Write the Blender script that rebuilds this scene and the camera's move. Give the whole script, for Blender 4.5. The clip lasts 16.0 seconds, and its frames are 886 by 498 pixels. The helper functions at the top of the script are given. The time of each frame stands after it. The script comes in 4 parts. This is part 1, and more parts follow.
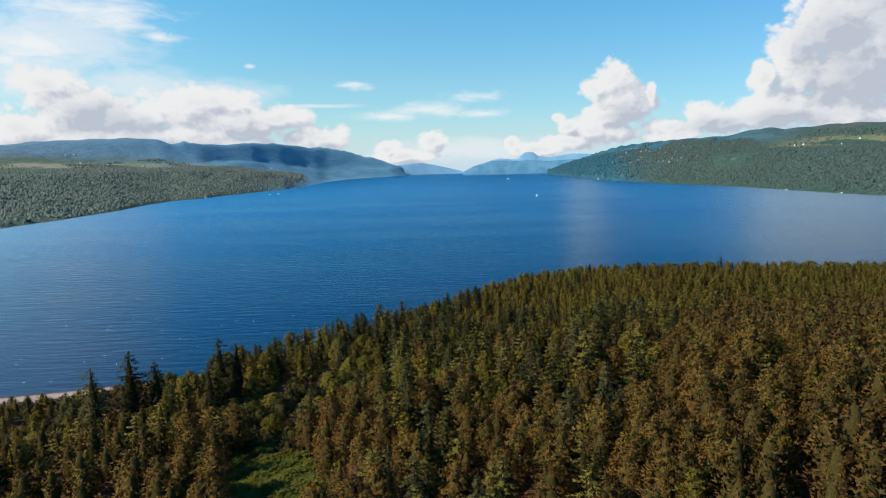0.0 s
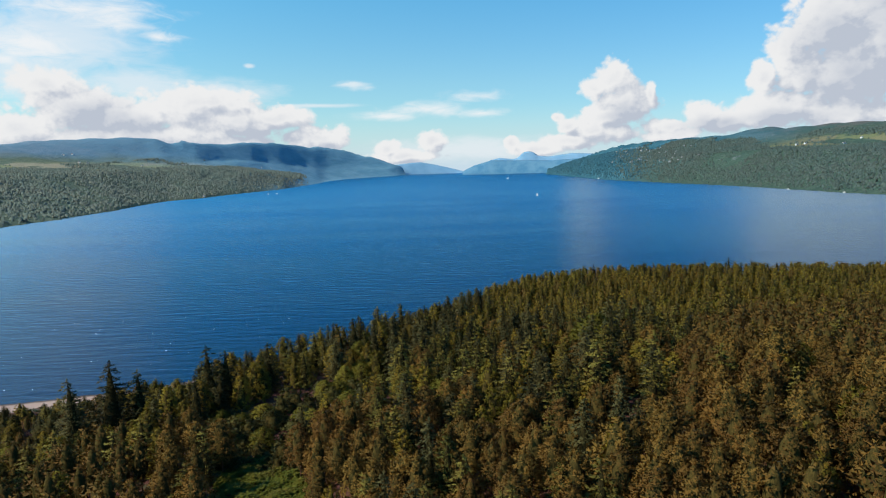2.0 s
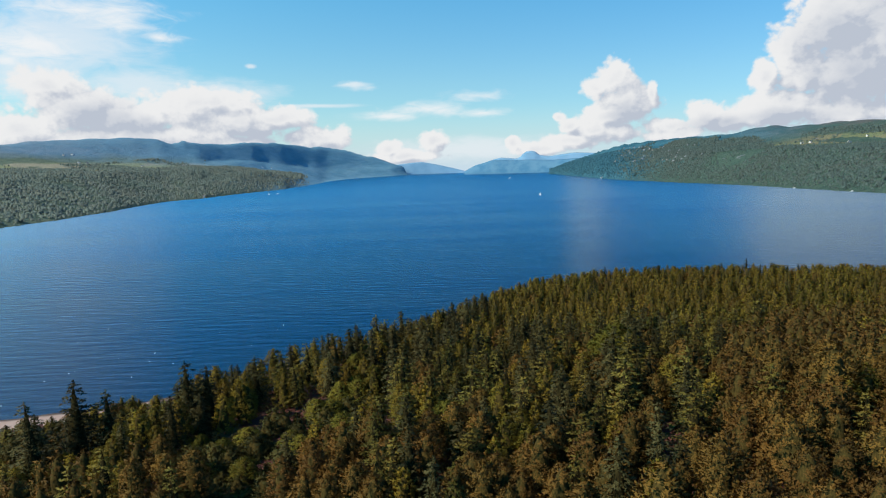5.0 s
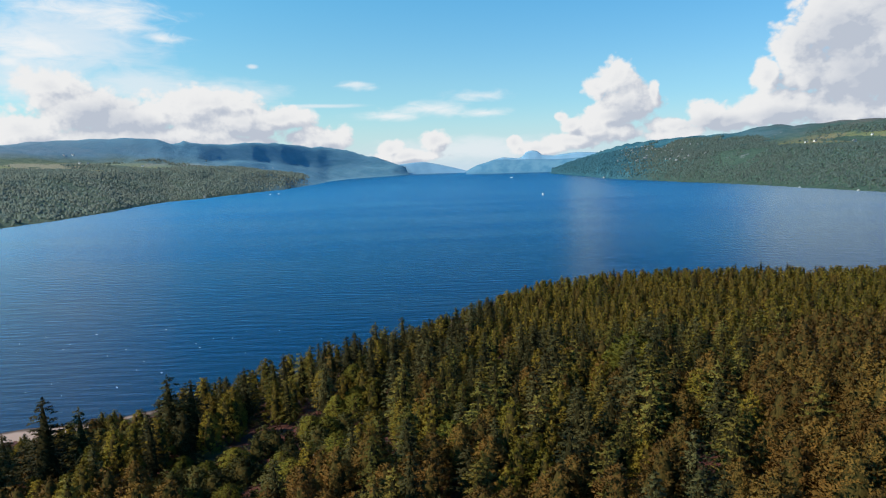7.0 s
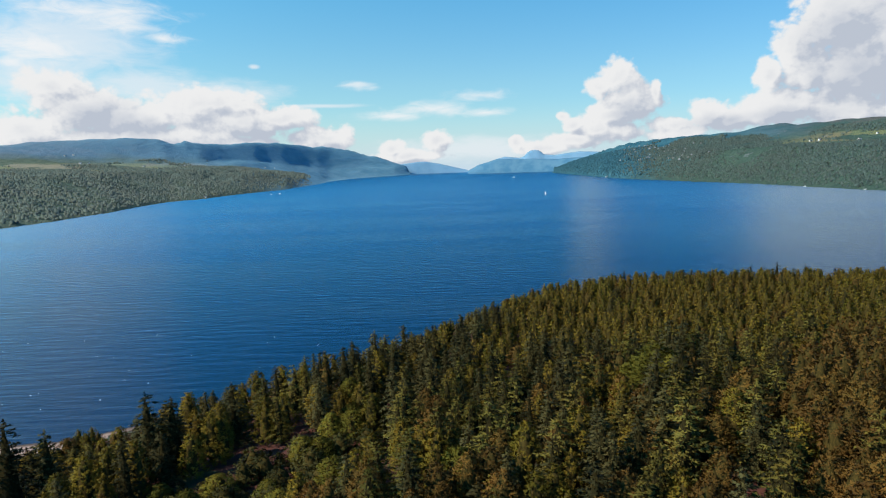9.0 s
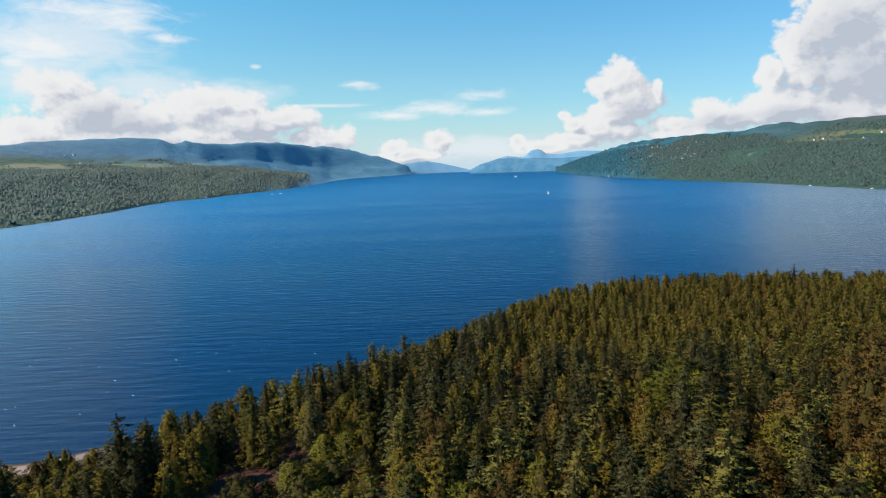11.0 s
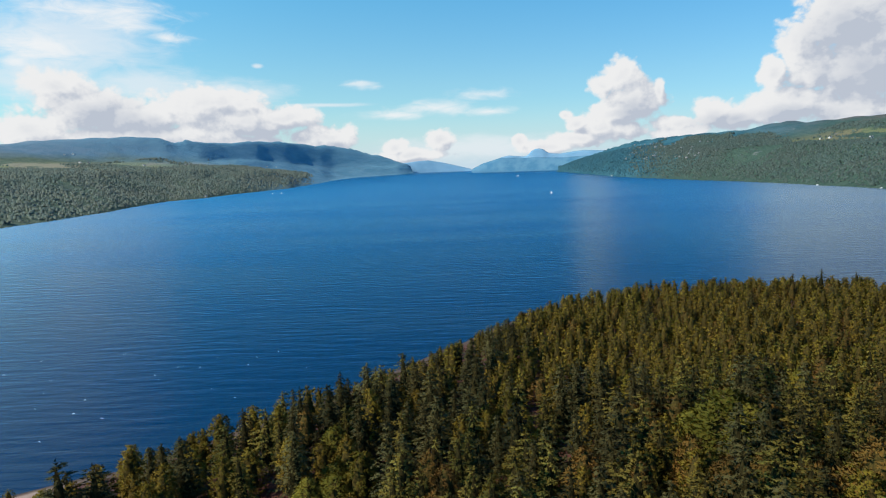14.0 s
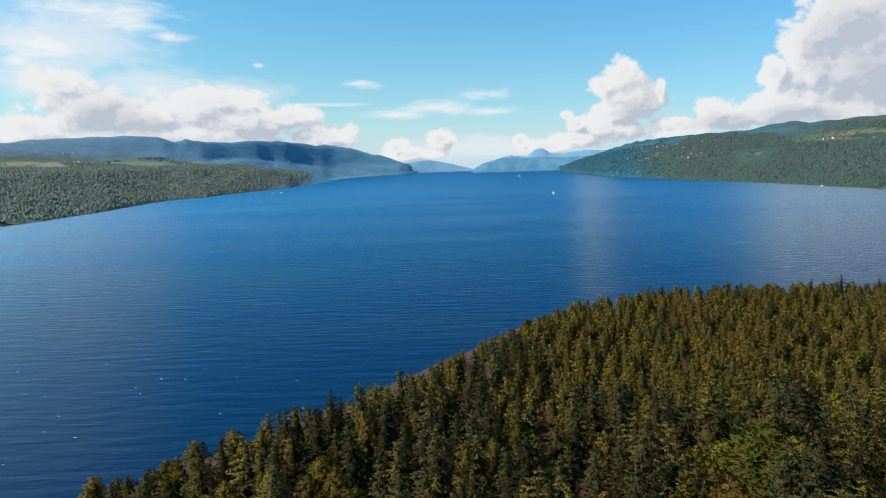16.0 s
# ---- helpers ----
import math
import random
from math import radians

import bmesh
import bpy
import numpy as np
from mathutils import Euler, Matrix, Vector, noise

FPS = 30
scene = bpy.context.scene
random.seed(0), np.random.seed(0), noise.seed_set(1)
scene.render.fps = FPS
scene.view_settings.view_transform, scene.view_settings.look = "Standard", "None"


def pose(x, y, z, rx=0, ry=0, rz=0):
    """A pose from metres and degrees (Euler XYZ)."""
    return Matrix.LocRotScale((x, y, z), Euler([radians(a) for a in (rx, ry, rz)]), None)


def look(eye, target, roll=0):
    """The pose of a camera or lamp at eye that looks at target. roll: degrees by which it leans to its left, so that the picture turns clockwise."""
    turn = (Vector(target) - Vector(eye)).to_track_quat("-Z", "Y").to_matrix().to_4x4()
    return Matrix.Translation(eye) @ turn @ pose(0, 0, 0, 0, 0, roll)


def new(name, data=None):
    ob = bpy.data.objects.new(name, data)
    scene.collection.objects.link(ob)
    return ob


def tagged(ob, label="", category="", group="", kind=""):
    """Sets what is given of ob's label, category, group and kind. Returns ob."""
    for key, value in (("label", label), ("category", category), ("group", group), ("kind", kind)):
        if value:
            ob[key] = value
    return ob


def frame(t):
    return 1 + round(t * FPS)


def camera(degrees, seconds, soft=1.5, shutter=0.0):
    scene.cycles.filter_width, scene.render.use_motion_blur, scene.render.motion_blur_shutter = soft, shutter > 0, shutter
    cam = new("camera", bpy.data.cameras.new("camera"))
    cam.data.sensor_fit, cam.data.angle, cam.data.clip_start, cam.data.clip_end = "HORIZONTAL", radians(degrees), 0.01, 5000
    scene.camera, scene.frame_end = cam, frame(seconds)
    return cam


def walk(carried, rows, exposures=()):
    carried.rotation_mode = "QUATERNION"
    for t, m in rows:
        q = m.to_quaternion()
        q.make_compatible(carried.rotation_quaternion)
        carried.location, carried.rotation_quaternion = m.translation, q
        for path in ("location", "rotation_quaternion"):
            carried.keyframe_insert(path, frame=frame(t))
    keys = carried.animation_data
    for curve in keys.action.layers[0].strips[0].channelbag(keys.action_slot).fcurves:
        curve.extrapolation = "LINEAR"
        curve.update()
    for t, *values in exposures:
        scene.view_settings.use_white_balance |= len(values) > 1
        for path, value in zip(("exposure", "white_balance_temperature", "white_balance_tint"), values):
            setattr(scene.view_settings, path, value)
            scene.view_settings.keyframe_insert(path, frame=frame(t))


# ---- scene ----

cam = camera(71.2, 16.0, soft=1.2)
# seconds, eye x, y, z, heading, tilt, roll (degrees)
PATH = [
    (0.0, 0.766, -1.740, 70.194, 1.134, -7.083, -1.50),
    (1.0, 0.723, 3.044, 69.938, 1.170, -7.105, -1.50),
    (2.0, 0.642, 8.234, 69.636, 1.169, -7.117, -1.52),
    (3.0, 0.526, 13.758, 69.303, 1.139, -7.121, -1.55),
    (4.0, 0.386, 19.547, 68.957, 1.085, -7.122, -1.59),
    (5.0, 0.224, 25.546, 68.607, 1.016, -7.121, -1.64),
    (6.0, 0.048, 31.703, 68.267, 0.937, -7.121, -1.69),
    (7.0, -0.136, 37.979, 67.946, 0.853, -7.124, -1.74),
    (8.0, -0.322, 44.342, 67.650, 0.767, -7.130, -1.79),
    (9.0, -0.504, 50.766, 67.386, 0.685, -7.140, -1.83),
    (10.0, -0.675, 57.238, 67.158, 0.608, -7.153, -1.87),
    (11.0, -0.830, 63.751, 66.965, 0.539, -7.170, -1.89),
    (12.0, -0.963, 70.305, 66.809, 0.478, -7.189, -1.91),
    (13.0, -1.067, 76.910, 66.688, 0.428, -7.207, -1.90),
    (14.0, -1.136, 83.586, 66.597, 0.386, -7.224, -1.88),
    (15.0, -1.164, 90.359, 66.531, 0.354, -7.235, -1.84),
    (16.0, -1.146, 97.265, 66.482, 0.328, -7.238, -1.77),
]


def heading(x, y, z, az, el, roll):
    a, e = radians(az), radians(el)
    way = Vector((math.sin(a) * math.cos(e), math.cos(a) * math.cos(e), math.sin(e)))
    return look((x, y, z), Vector((x, y, z)) + way * 100, roll)


walk(cam, [(t, heading(*p)) for t, *p in PATH])

# ---- light ----
SUN_AZ, SUN_EL = -112.0, 39.0        # degrees, from +y towards +x; elevation
sun_data = bpy.data.lights.new("sun", "SUN")
sun_data.energy, sun_data.angle, sun_data.color = 5.0, radians(0.55), (1.0, 0.9, 0.74)
sun = new("sun", sun_data)
sa, se = radians(SUN_AZ), radians(SUN_EL)
SUN_WAY = Vector((math.sin(sa) * math.cos(se), math.cos(sa) * math.cos(se), math.sin(se)))
sun.matrix_world = look(SUN_WAY * 500, (0, 0, 0))
scene.view_settings.exposure = 0.0


class Nodes:
    """Short hand for building node trees."""

    def __init__(self, tree):
        self.tree = tree
        tree.nodes.clear()

    def add(self, kind, *ins):
        n = self.tree.nodes.new(kind)
        for i, v in enumerate(ins):
            self.put(n, i, v)
        return n

    def put(self, n, i, v):
        if v is None:
            return
        s = n.inputs[i]
        if isinstance(v, bpy.types.Node):
            v = v.outputs[0]
        if isinstance(v, bpy.types.NodeSocket):
            self.tree.links.new(v, s)
        else:
            s.default_value = v

    def math(self, op, a, b=None, c=None, clamp=False):
        n = self.add("ShaderNodeMath", a, b, c)
        n.operation, n.use_clamp = op, clamp
        return n

    def vec(self, op, a, b=None, c=None):
        n = self.add("ShaderNodeVectorMath", a, b, c)
        n.operation = op
        return n

    def mix(self, f, a, b, blend="MIX"):
        n = self.tree.nodes.new("ShaderNodeMix")
        n.data_type, n.blend_type, n.clamp_factor = "RGBA", blend, True
        self.put(n, 0, f), self.put(n, 6, a), self.put(n, 7, b)
        return n.outputs[2]

    def noise(self, vec, scale, detail=4.0, rough=0.5, dist=0.0, dims="3D"):
        n = self.tree.nodes.new("ShaderNodeTexNoise")
        n.noise_dimensions = dims
        self.put(n, "Vector", vec)
        n.inputs["Scale"].default_value, n.inputs["Detail"].default_value = scale, detail
        n.inputs["Roughness"].default_value, n.inputs["Distortion"].default_value = rough, dist
        return n.outputs[0]

    def span(self, v, a, b, lo=0.0, hi=1.0, smooth=True):
        n = self.tree.nodes.new("ShaderNodeMapRange")
        n.interpolation_type = "SMOOTHSTEP" if smooth else "LINEAR"
        for i, x in enumerate((v, a, b, lo, hi)):
            self.put(n, i, x)
        return n.outputs[0]


# cloud banks: heading, elevation, half width, half height (degrees)
# banks centred above 16 degrees: unseen, added for pale reflections on the water
CUMULUS_WEST = [(-30.8, 7.4, 2.2, 1.5), (-28.9, 5.8, 3.8, 2.1), (-32.7, 4.2, 2.5, 1.7), (-26.0, 4.9, 2.6, 1.8),
                (-20.7, 5.7, 5.0, 1.7), (-16.7, 4.7, 5.3, 1.5), (-24.3, 3.6, 8.9, 1.1), (-9.7, 3.4, 3.0, 1.2),
                (-3.5, 2.2, 1.5, 0.8), (0.4, 2.7, 1.7, 1.1), (-1.9, 1.5, 3.6, 0.7), (-46.0, 5.5, 5.0, 2.4), (-39.0, 21.5, 10.0, 6.0), (-30.0, 19.5, 6.0, 3.5), (-19.0, 6.3, 5.0, 1.5), (-13.5, 5.0, 4.0, 1.1), (-23.8, 4.9, 2.8, 1.6), (-16.0, 2.9, 2.8, 0.9)]
CUMULUS_MID = [(16.6, 7.5, 1.9, 1.8), (15.0, 6.9, 1.5, 0.9), (17.6, 5.6, 2.6, 2.0), (19.7, 6.0, 0.6, 1.3),
               (15.8, 4.4, 2.7, 1.2), (11.9, 4.6, 0.7, 0.6), (12.6, 3.7, 1.2, 0.8), (12.9, 2.4, 2.8, 0.8), (17.3, 3.0, 1.6, 0.9),
               (7.6, 2.4, 0.8, 0.6), (9.9, 1.8, 3.0, 0.7), (21.0, 3.4, 2.0, 0.8), (24.3, 4.1, 2.4, 1.3), (15.5, 24.0, 2.2, 6.0), (15.0, 3.2, 3.2, 1.0)]
CUMULUS_EAST = [(32.7, 10.5, 3.5, 2.8), (34.0, 6.6, 3.8, 3.3), (29.9, 8.5, 1.5, 2.5), (31.3, 7.0, 2.4, 2.0), (28.2, 6.8, 1.1, 1.6),
                (29.5, 4.3, 4.2, 1.5), (34.1, 3.5, 4.1, 1.7), (36.3, 9.2, 2.0, 3.5), (25.8, 3.6, 2.9, 1.1),
                (21.9, 2.6, 2.7, 0.8), (36.5, 16.0, 5.0, 5.0), (43.0, 9.0, 6.0, 6.0), (35.5, 21.0, 7.0, 5.0), (40.0, 29.0, 12.0, 8.0), (37.0, 21.0, 7.5, 7.5)]
WISPS = [(-27.5, 13.3, 5.3, 1.0), (-31.5, 10.2, 2.8, 1.2), (-22.4, 11.4, 1.5, 0.4), (-25.2, 12.5, 2.5, 0.9),
         (-33.0, 9.1, 0.8, 0.4), (-6.5, 7.8, 1.6, 0.4), (4.4, 6.7, 2.5, 0.5),
         (0.2, 5.6, 3.6, 0.7), (-3.4, 5.1, 3.4, 0.4), (4.8, 5.2, 2.3, 0.4)]
VEILS = [(-29.0, 11.0, 7.0, 3.2), (4.0, 2.0, 9.0, 1.2), (-24.0, 7.7, 5.7, 1.5), (-18.3, 7.1, 5.6, 1.2), (-9.9, 6.1, 4.0, 0.2), (-31.3, 8.2, 4.5, 2.4), (-15.4, 9.4, 0.5, 0.2)]

# grey, shaded hollows of the heaped clouds
SHADES = [(-27.3, 4.9, 2.8, 1.7), (-24.6, 4.3, 2.2, 0.9), (-14.5, 3.4, 3.6, 0.7), (34.5, 7.2, 3.0, 2.2), (37.0, 12.0, 4.0, 4.0), (30.0, 3.6, 4.0, 0.7), (17.5, 4.6, 1.6, 1.2), (33.0, 9.0, 3.0, 3.0), (35.0, 5.5, 5.0, 2.0), (25.0, 3.2, 3.0, 0.8)]


def bank(n, p, blobs, blur):
    """1 in the middle of the nearest bank, 0 at its rim, negative outside."""
    best = None
    for a, e, ra, re in blobs:
        q = n.vec("MULTIPLY_ADD", p, (1 / ra, 1 / re, 0), (-a / ra, -e / re, 0))
        d = n.vec("LENGTH", q).outputs[1]
        best = d if best is None else n.math("SMOOTH_MIN", best, d, blur)
    return n.math("SUBTRACT", 1.0, best)


def cloud_group():
    """Density of the heaped clouds at a point (heading, elevation, 0)."""
    g = bpy.data.node_groups.new("heaped_cloud", "ShaderNodeTree")
    g.interface.new_socket("P", in_out="INPUT", socket_type="NodeSocketVector")
    g.interface.new_socket("Density", in_out="OUTPUT", socket_type="NodeSocketFloat")
    n = Nodes(g)
    src = n.add("NodeGroupInput")
    p = src.outputs[0]
    warp = n.tree.nodes.new("ShaderNodeTexNoise")
    n.put(warp, "Vector", p)
    warp.inputs["Scale"].default_value, warp.inputs["Detail"].default_value = 0.35, 3.0
    w = n.vec("MULTIPLY_ADD", n.vec("SUBTRACT", warp.outputs["Color"], (0.5, 0.5, 0.5)), (1.0, 0.8, 0.0), p)
    core = bank(n, w, CUMULUS_WEST + CUMULUS_MID + CUMULUS_EAST, 0.25)
    puff = n.tree.nodes.new("ShaderNodeTexVoronoi")
    puff.feature = "SMOOTH_F1"
    n.put(puff, "Vector", n.vec("MULTIPLY", w, (1.0, 1.25, 0.0)))
    puff.inputs["Scale"].default_value, puff.inputs["Detail"].default_value = 0.6, 3.0
    puff.inputs["Roughness"].default_value, puff.inputs["Smoothness"].default_value = 0.55, 0.5
    fine = n.noise(p, 1.1, 7.0, 0.6)
    d = n.math("ADD", core, n.math("MULTIPLY", n.math("SUBTRACT", 1.2, puff.outputs[0]), 0.55))
    d = n.math("ADD", d, n.math("MULTIPLY", n.math("SUBTRACT", fine, 0.5), 0.48))
    out = n.add("NodeGroupOutput")
    n.put(out, 0, d)
    return g


def make_world():
    wd = bpy.data.worlds.new("sky")
    scene.world = wd
    wd.use_nodes = True
    n = Nodes(wd.node_tree)
    way = n.add("ShaderNodeTexCoord").outputs["Generated"]
    xyz = n.add("ShaderNodeSeparateXYZ", way)
    az = n.math("MULTIPLY", n.math("ARCTAN2", xyz.outputs[0], xyz.outputs[1]), 57.29578)
    el = n.math("MULTIPLY", n.math("ARCSINE", xyz.outputs[2]), 57.29578)
    p = n.add("ShaderNodeCombineXYZ", az, el, 0.0)
    sky = n.add("ShaderNodeTexSky")
    sky.sky_type, sky.sun_disc = "NISHITA", False
    sky.sun_elevation, sky.sun_rotation = radians(SUN_EL), radians(SUN_AZ)
    sky.altitude, sky.air_density, sky.dust_density, sky.ozone_density = 100.0, 1.0, 0.6, 2.0
    tone = n.add("ShaderNodeValToRGB", n.span(el, 0.0, 60.0, smooth=False))
    tone.color_ramp.elements[0].color = (1.0, 1.22, 1.3, 1)
    tone.color_ramp.elements[1].color = (0.03, 0.42, 0.85, 1)
    for at, c in ((0.13, (0.95, 1.4, 1.46, 1)), (0.28, (0.66, 1.56, 1.78, 1)), (0.36, (0.2, 1.52, 2.05, 1)), (0.55, (0.04, 1.52, 2.35, 1))):
        tone.color_ramp.elements.new(at).color = c
    blue = n.mix(1.0, sky.outputs[0], tone.outputs[0], "MULTIPLY")

    # the side towards the sun is paler
    blue = n.mix(1.0, blue, n.mix(n.span(az, -40.0, 40.0), (1.25, 1.2, 1.1, 1), (0.84, 0.88, 0.92, 1)), "MULTIPLY")

    group = cloud_group()

    def density(v):
        q = n.add("ShaderNodeGroup")
        q.node_tree = group
        n.put(q, 0, v)
        return q.outputs[0]

    here = density(p)
    lit = density(n.vec("ADD", p, (-0.5, 0.55, 0.0)))
    lit_wide = density(n.vec("ADD", p, (-1.6, 1.5, 0.0)))
    cover = n.span(here, -0.02, 0.36)
    slope = n.math("ADD", n.math("MULTIPLY", n.math("SUBTRACT", here, lit), 0.9),
                   n.math("MULTIPLY", n.math("SUBTRACT", here, lit_wide), 0.55))
    shade = n.span(n.math("ADD", bank(n, p, SHADES, 0.3), n.math("MULTIPLY", n.math("SUBTRACT", n.noise(p, 0.5, 4.0), 0.5), 0.9)), -0.4, 0.9, 0.0, 0.62)
    light = n.math("SUBTRACT", n.span(slope, -0.7, 0.5), n.math("ADD", shade, n.span(here, 0.6, 1.4, 0.0, 0.3)), clamp=True)
    heap = n.mix(light, (5.0, 5.5, 6.4, 1), (8.5, 8.55, 8.6, 1))
    # wisps and thin veils
    streak = n.noise(n.vec("MULTIPLY", p, (0.35, 1.1, 0.0)), 1.0, 6.0, 0.6, 0.6)
    wisp = n.math("ADD", bank(n, p, WISPS, 0.2), n.math("MULTIPLY", n.math("SUBTRACT", streak, 0.5), 2.2))
    wisp = n.span(wisp, -0.45, 1.3, 0.0, 0.88)
    veil = n.math("ADD", bank(n, p, VEILS, 0.2), n.math("MULTIPLY", n.math("SUBTRACT", streak, 0.5), 1.2))
    veil = n.span(veil, -0.3, 0.8, 0.0, 0.7)
    # scattered fair-weather cloud over the rest of the sky
    dome = n.vec("DIVIDE", way, n.math("ADD", n.math("ABSOLUTE", xyz.outputs[2]), 0.12))
    rest = n.span(n.noise(dome, 0.8, 6.0, 0.6), 0.62, 0.78, 0.0, 0.3)
    rest = n.math("MULTIPLY", rest, n.math("MAXIMUM", n.span(n.math("ABSOLUTE", az), 55.0, 80.0), n.span(el, 22.0, 35.0)))
    # pale haze low over the horizon
    low = n.span(el, -1.0, 6.5, 0.92, 0.0)
    c = n.mix(low, blue, (5.9, 7.4, 8.8, 1))
    c = n.mix(veil, c, (8.2, 8.6, 9.0, 1))
    c = n.mix(wisp, c, (9.0, 9.1, 9.2, 1))
    c = n.mix(rest, c, (8.0, 8.2, 8.5, 1))
    c = n.mix(cover, c, heap)
    out = n.add("ShaderNodeOutputWorld")
    n.put(out, 0, n.add("ShaderNodeBackground", c, 0.1))


make_world()


# ---- materials ----
def material(name):
    m = bpy.data.materials.new(name)
    m.use_nodes = True
    return m, Nodes(m.node_tree)


def finish(n, colour, rough=0.7, bump=None, strength=0.4, dist=0.1, metal=0.0, through_light=0.0, spec=None, ior=None):
    b = n.add("ShaderNodeBsdfPrincipled")
    n.put(b, "Base Color", colour), n.put(b, "Roughness", rough), n.put(b, "Metallic", metal)
    if spec is not None:
        n.put(b, "Specular IOR Level", spec)
    if ior is not None:
        n.put(b, "IOR", ior)
    if bump is not None:
        k = n.add("ShaderNodeBump")
        n.put(k, "Strength", strength), n.put(k, "Distance", dist), n.put(k, "Height", bump)
        n.put(b, "Normal", k)
    shader = b
    if through_light:
        t = n.add("ShaderNodeBsdfTranslucent", colour)
        shader = n.add("ShaderNodeMixShader", through_light, b, t)
    n.put(n.add("ShaderNodeOutputMaterial"), 0, shader)


def place_of(n):
    return n.add("ShaderNodeNewGeometry").outputs["Position"]


def leaf_material(name, dark, light, brown, through_light=0.25, scale=0.05, single=0.16):
    """Needles or leaves: varies from tree to tree, in patches through the stand, and from tuft to tuft."""
    m, n = material(name)
    geo = n.add("ShaderNodeNewGeometry")
    rnd = n.add("ShaderNodeObjectInfo").outputs["Random"]
    patch = n.span(n.noise(geo.outputs["Position"], scale, 3.0), 0.35, 0.65)
    grain = n.noise(geo.outputs["Position"], 0.9, 3.0, 0.7)
    f = n.math("ADD", n.math("MULTIPLY", geo.outputs["Random Per Island"], single), n.math("MULTIPLY", grain, 0.5))
    f = n.math("ADD", f, n.math("MULTIPLY", n.math("SUBTRACT", rnd, 0.42), 1.0))
    tone = n.add("ShaderNodeAttribute")
    tone.attribute_name = "tone"
    f = n.math("ADD", f, tone.outputs["Fac"], clamp=True)
    c = n.mix(f, dark, light)
    c = n.mix(n.math("MULTIPLY", patch, n.math("MULTIPLY", grain, 0.9)), c, brown)
    finish(n, c, 0.7, through_light=through_light, spec=0.1)
    return m


def bark_material(name, a, b):
    m, n = material(name)
    p = n.vec("MULTIPLY", place_of(n), (1, 1, 0.25))
    f = n.noise(p, 6.0, 5.0, 0.65)
    finish(n, n.mix(n.span(f, 0.35, 0.7), a, b), 0.95, f, 0.6, 0.05, spec=0.05)
    return m


SPRUCE_LEAF = leaf_material("spruce_needles", (0.013, 0.015, 0.005, 1), (0.110, 0.101, 0.037, 1), (0.065, 0.048, 0.014, 1), 0.1)
FIR_LEAF = leaf_material("fir_needles", (0.049, 0.050, 0.009, 1), (0.207, 0.176, 0.037, 1), (0.162, 0.106, 0.020, 1), 0.14)
LARCH_LEAF = leaf_material("larch_needles", (0.080, 0.069, 0.008, 1), (0.252, 0.193, 0.024, 1), (0.207, 0.121, 0.018, 1), 0.2)
PINE_LEAF = leaf_material("pine_needles", (0.078, 0.047, 0.011, 1), (0.194, 0.116, 0.024, 1), (0.162, 0.075, 0.019, 1), 0.15)
BROAD_LEAF = leaf_material("broad_leaves", (0.07, 0.072, 0.01, 1), (0.205, 0.185, 0.028, 1), (0.17, 0.13, 0.018, 1), 0.25)
SHRUB_LEAF = leaf_material("shrub_leaves", (0.025, 0.026, 0.007, 1), (0.100, 0.093, 0.027, 1), (0.071, 0.060, 0.018, 1), 0.2)
BRACKEN_LEAF = leaf_material("bracken", (0.071, 0.085, 0.011, 1), (0.194, 0.200, 0.029, 1), (0.207, 0.157, 0.031, 1), 0.25, 0.2)
SPRUCE_BARK = bark_material("spruce_bark", (0.05, 0.035, 0.025, 1), (0.12, 0.09, 0.07, 1))
PINE_BARK = bark_material("pine_bark", (0.13, 0.055, 0.03, 1), (0.26, 0.15, 0.1, 1))
# crown cores: shade in the gaps between sprays, painted as a dark colour
PALE_CORE_SHADE = bark_material("pale_core_shade", (0.035, 0.027, 0.008, 1), (0.085, 0.06, 0.016, 1))
CORE_SHADE = bark_material("core_shade", (0.012, 0.01, 0.004, 1), (0.04, 0.032, 0.01, 1))
BIRCH_BARK = bark_material("birch_bark", (0.09, 0.075, 0.06, 1), (0.26, 0.23, 0.2, 1))


def water_material():
    m, n = material("lake_water")
    p = place_of(n)
    # wind waves with crests across the loch, chop on top, and slow patches of wind
    q = n.vec("MULTIPLY", p, (0.2, 1.0, 1.0))
    swell = n.noise(q, 0.25, 2.0, 0.5, 0.3)
    chop = n.noise(n.vec("MULTIPLY", p, (0.4, 1.0, 1.0)), 0.7, 3.0, 0.55)
    gust = n.span(n.noise(n.vec("MULTIPLY", p, (0.25, 1.0, 1.0)), 0.006, 4.0, 0.6), 0.3, 0.7)
    height = n.math("ADD", n.math("MULTIPLY", swell, 1.3), n.math("MULTIPLY", chop, 0.36))
    c = n.mix(gust, (0.0002, 0.016, 0.052, 1), (0.0003, 0.022, 0.068, 1))
    k = n.add("ShaderNodeBump")
    n.put(k, "Strength", 1.0), n.put(k, "Distance", 0.27), n.put(k, "Height", height)
    deep = n.add("ShaderNodeBsdfDiffuse", c)
    gloss = n.add("ShaderNodeBsdfGlossy", (0.74, 0.93, 1.0, 1), n.span(gust, 0.0, 1.0, 0.19, 0.23), 0.75)
    n.put(gloss, "Normal", k), n.put(gloss, "Tangent", n.add("ShaderNodeCombineXYZ", 1.0, 0.0, 0.0))
    edge = n.add("ShaderNodeFresnel", 1.333)
    n.put(edge, "Normal", k)
    n.put(n.add("ShaderNodeOutputMaterial"), 0, n.add("ShaderNodeMixShader", n.math("MULTIPLY", edge, 0.92), deep, gloss))
    return m


WATER = water_material()


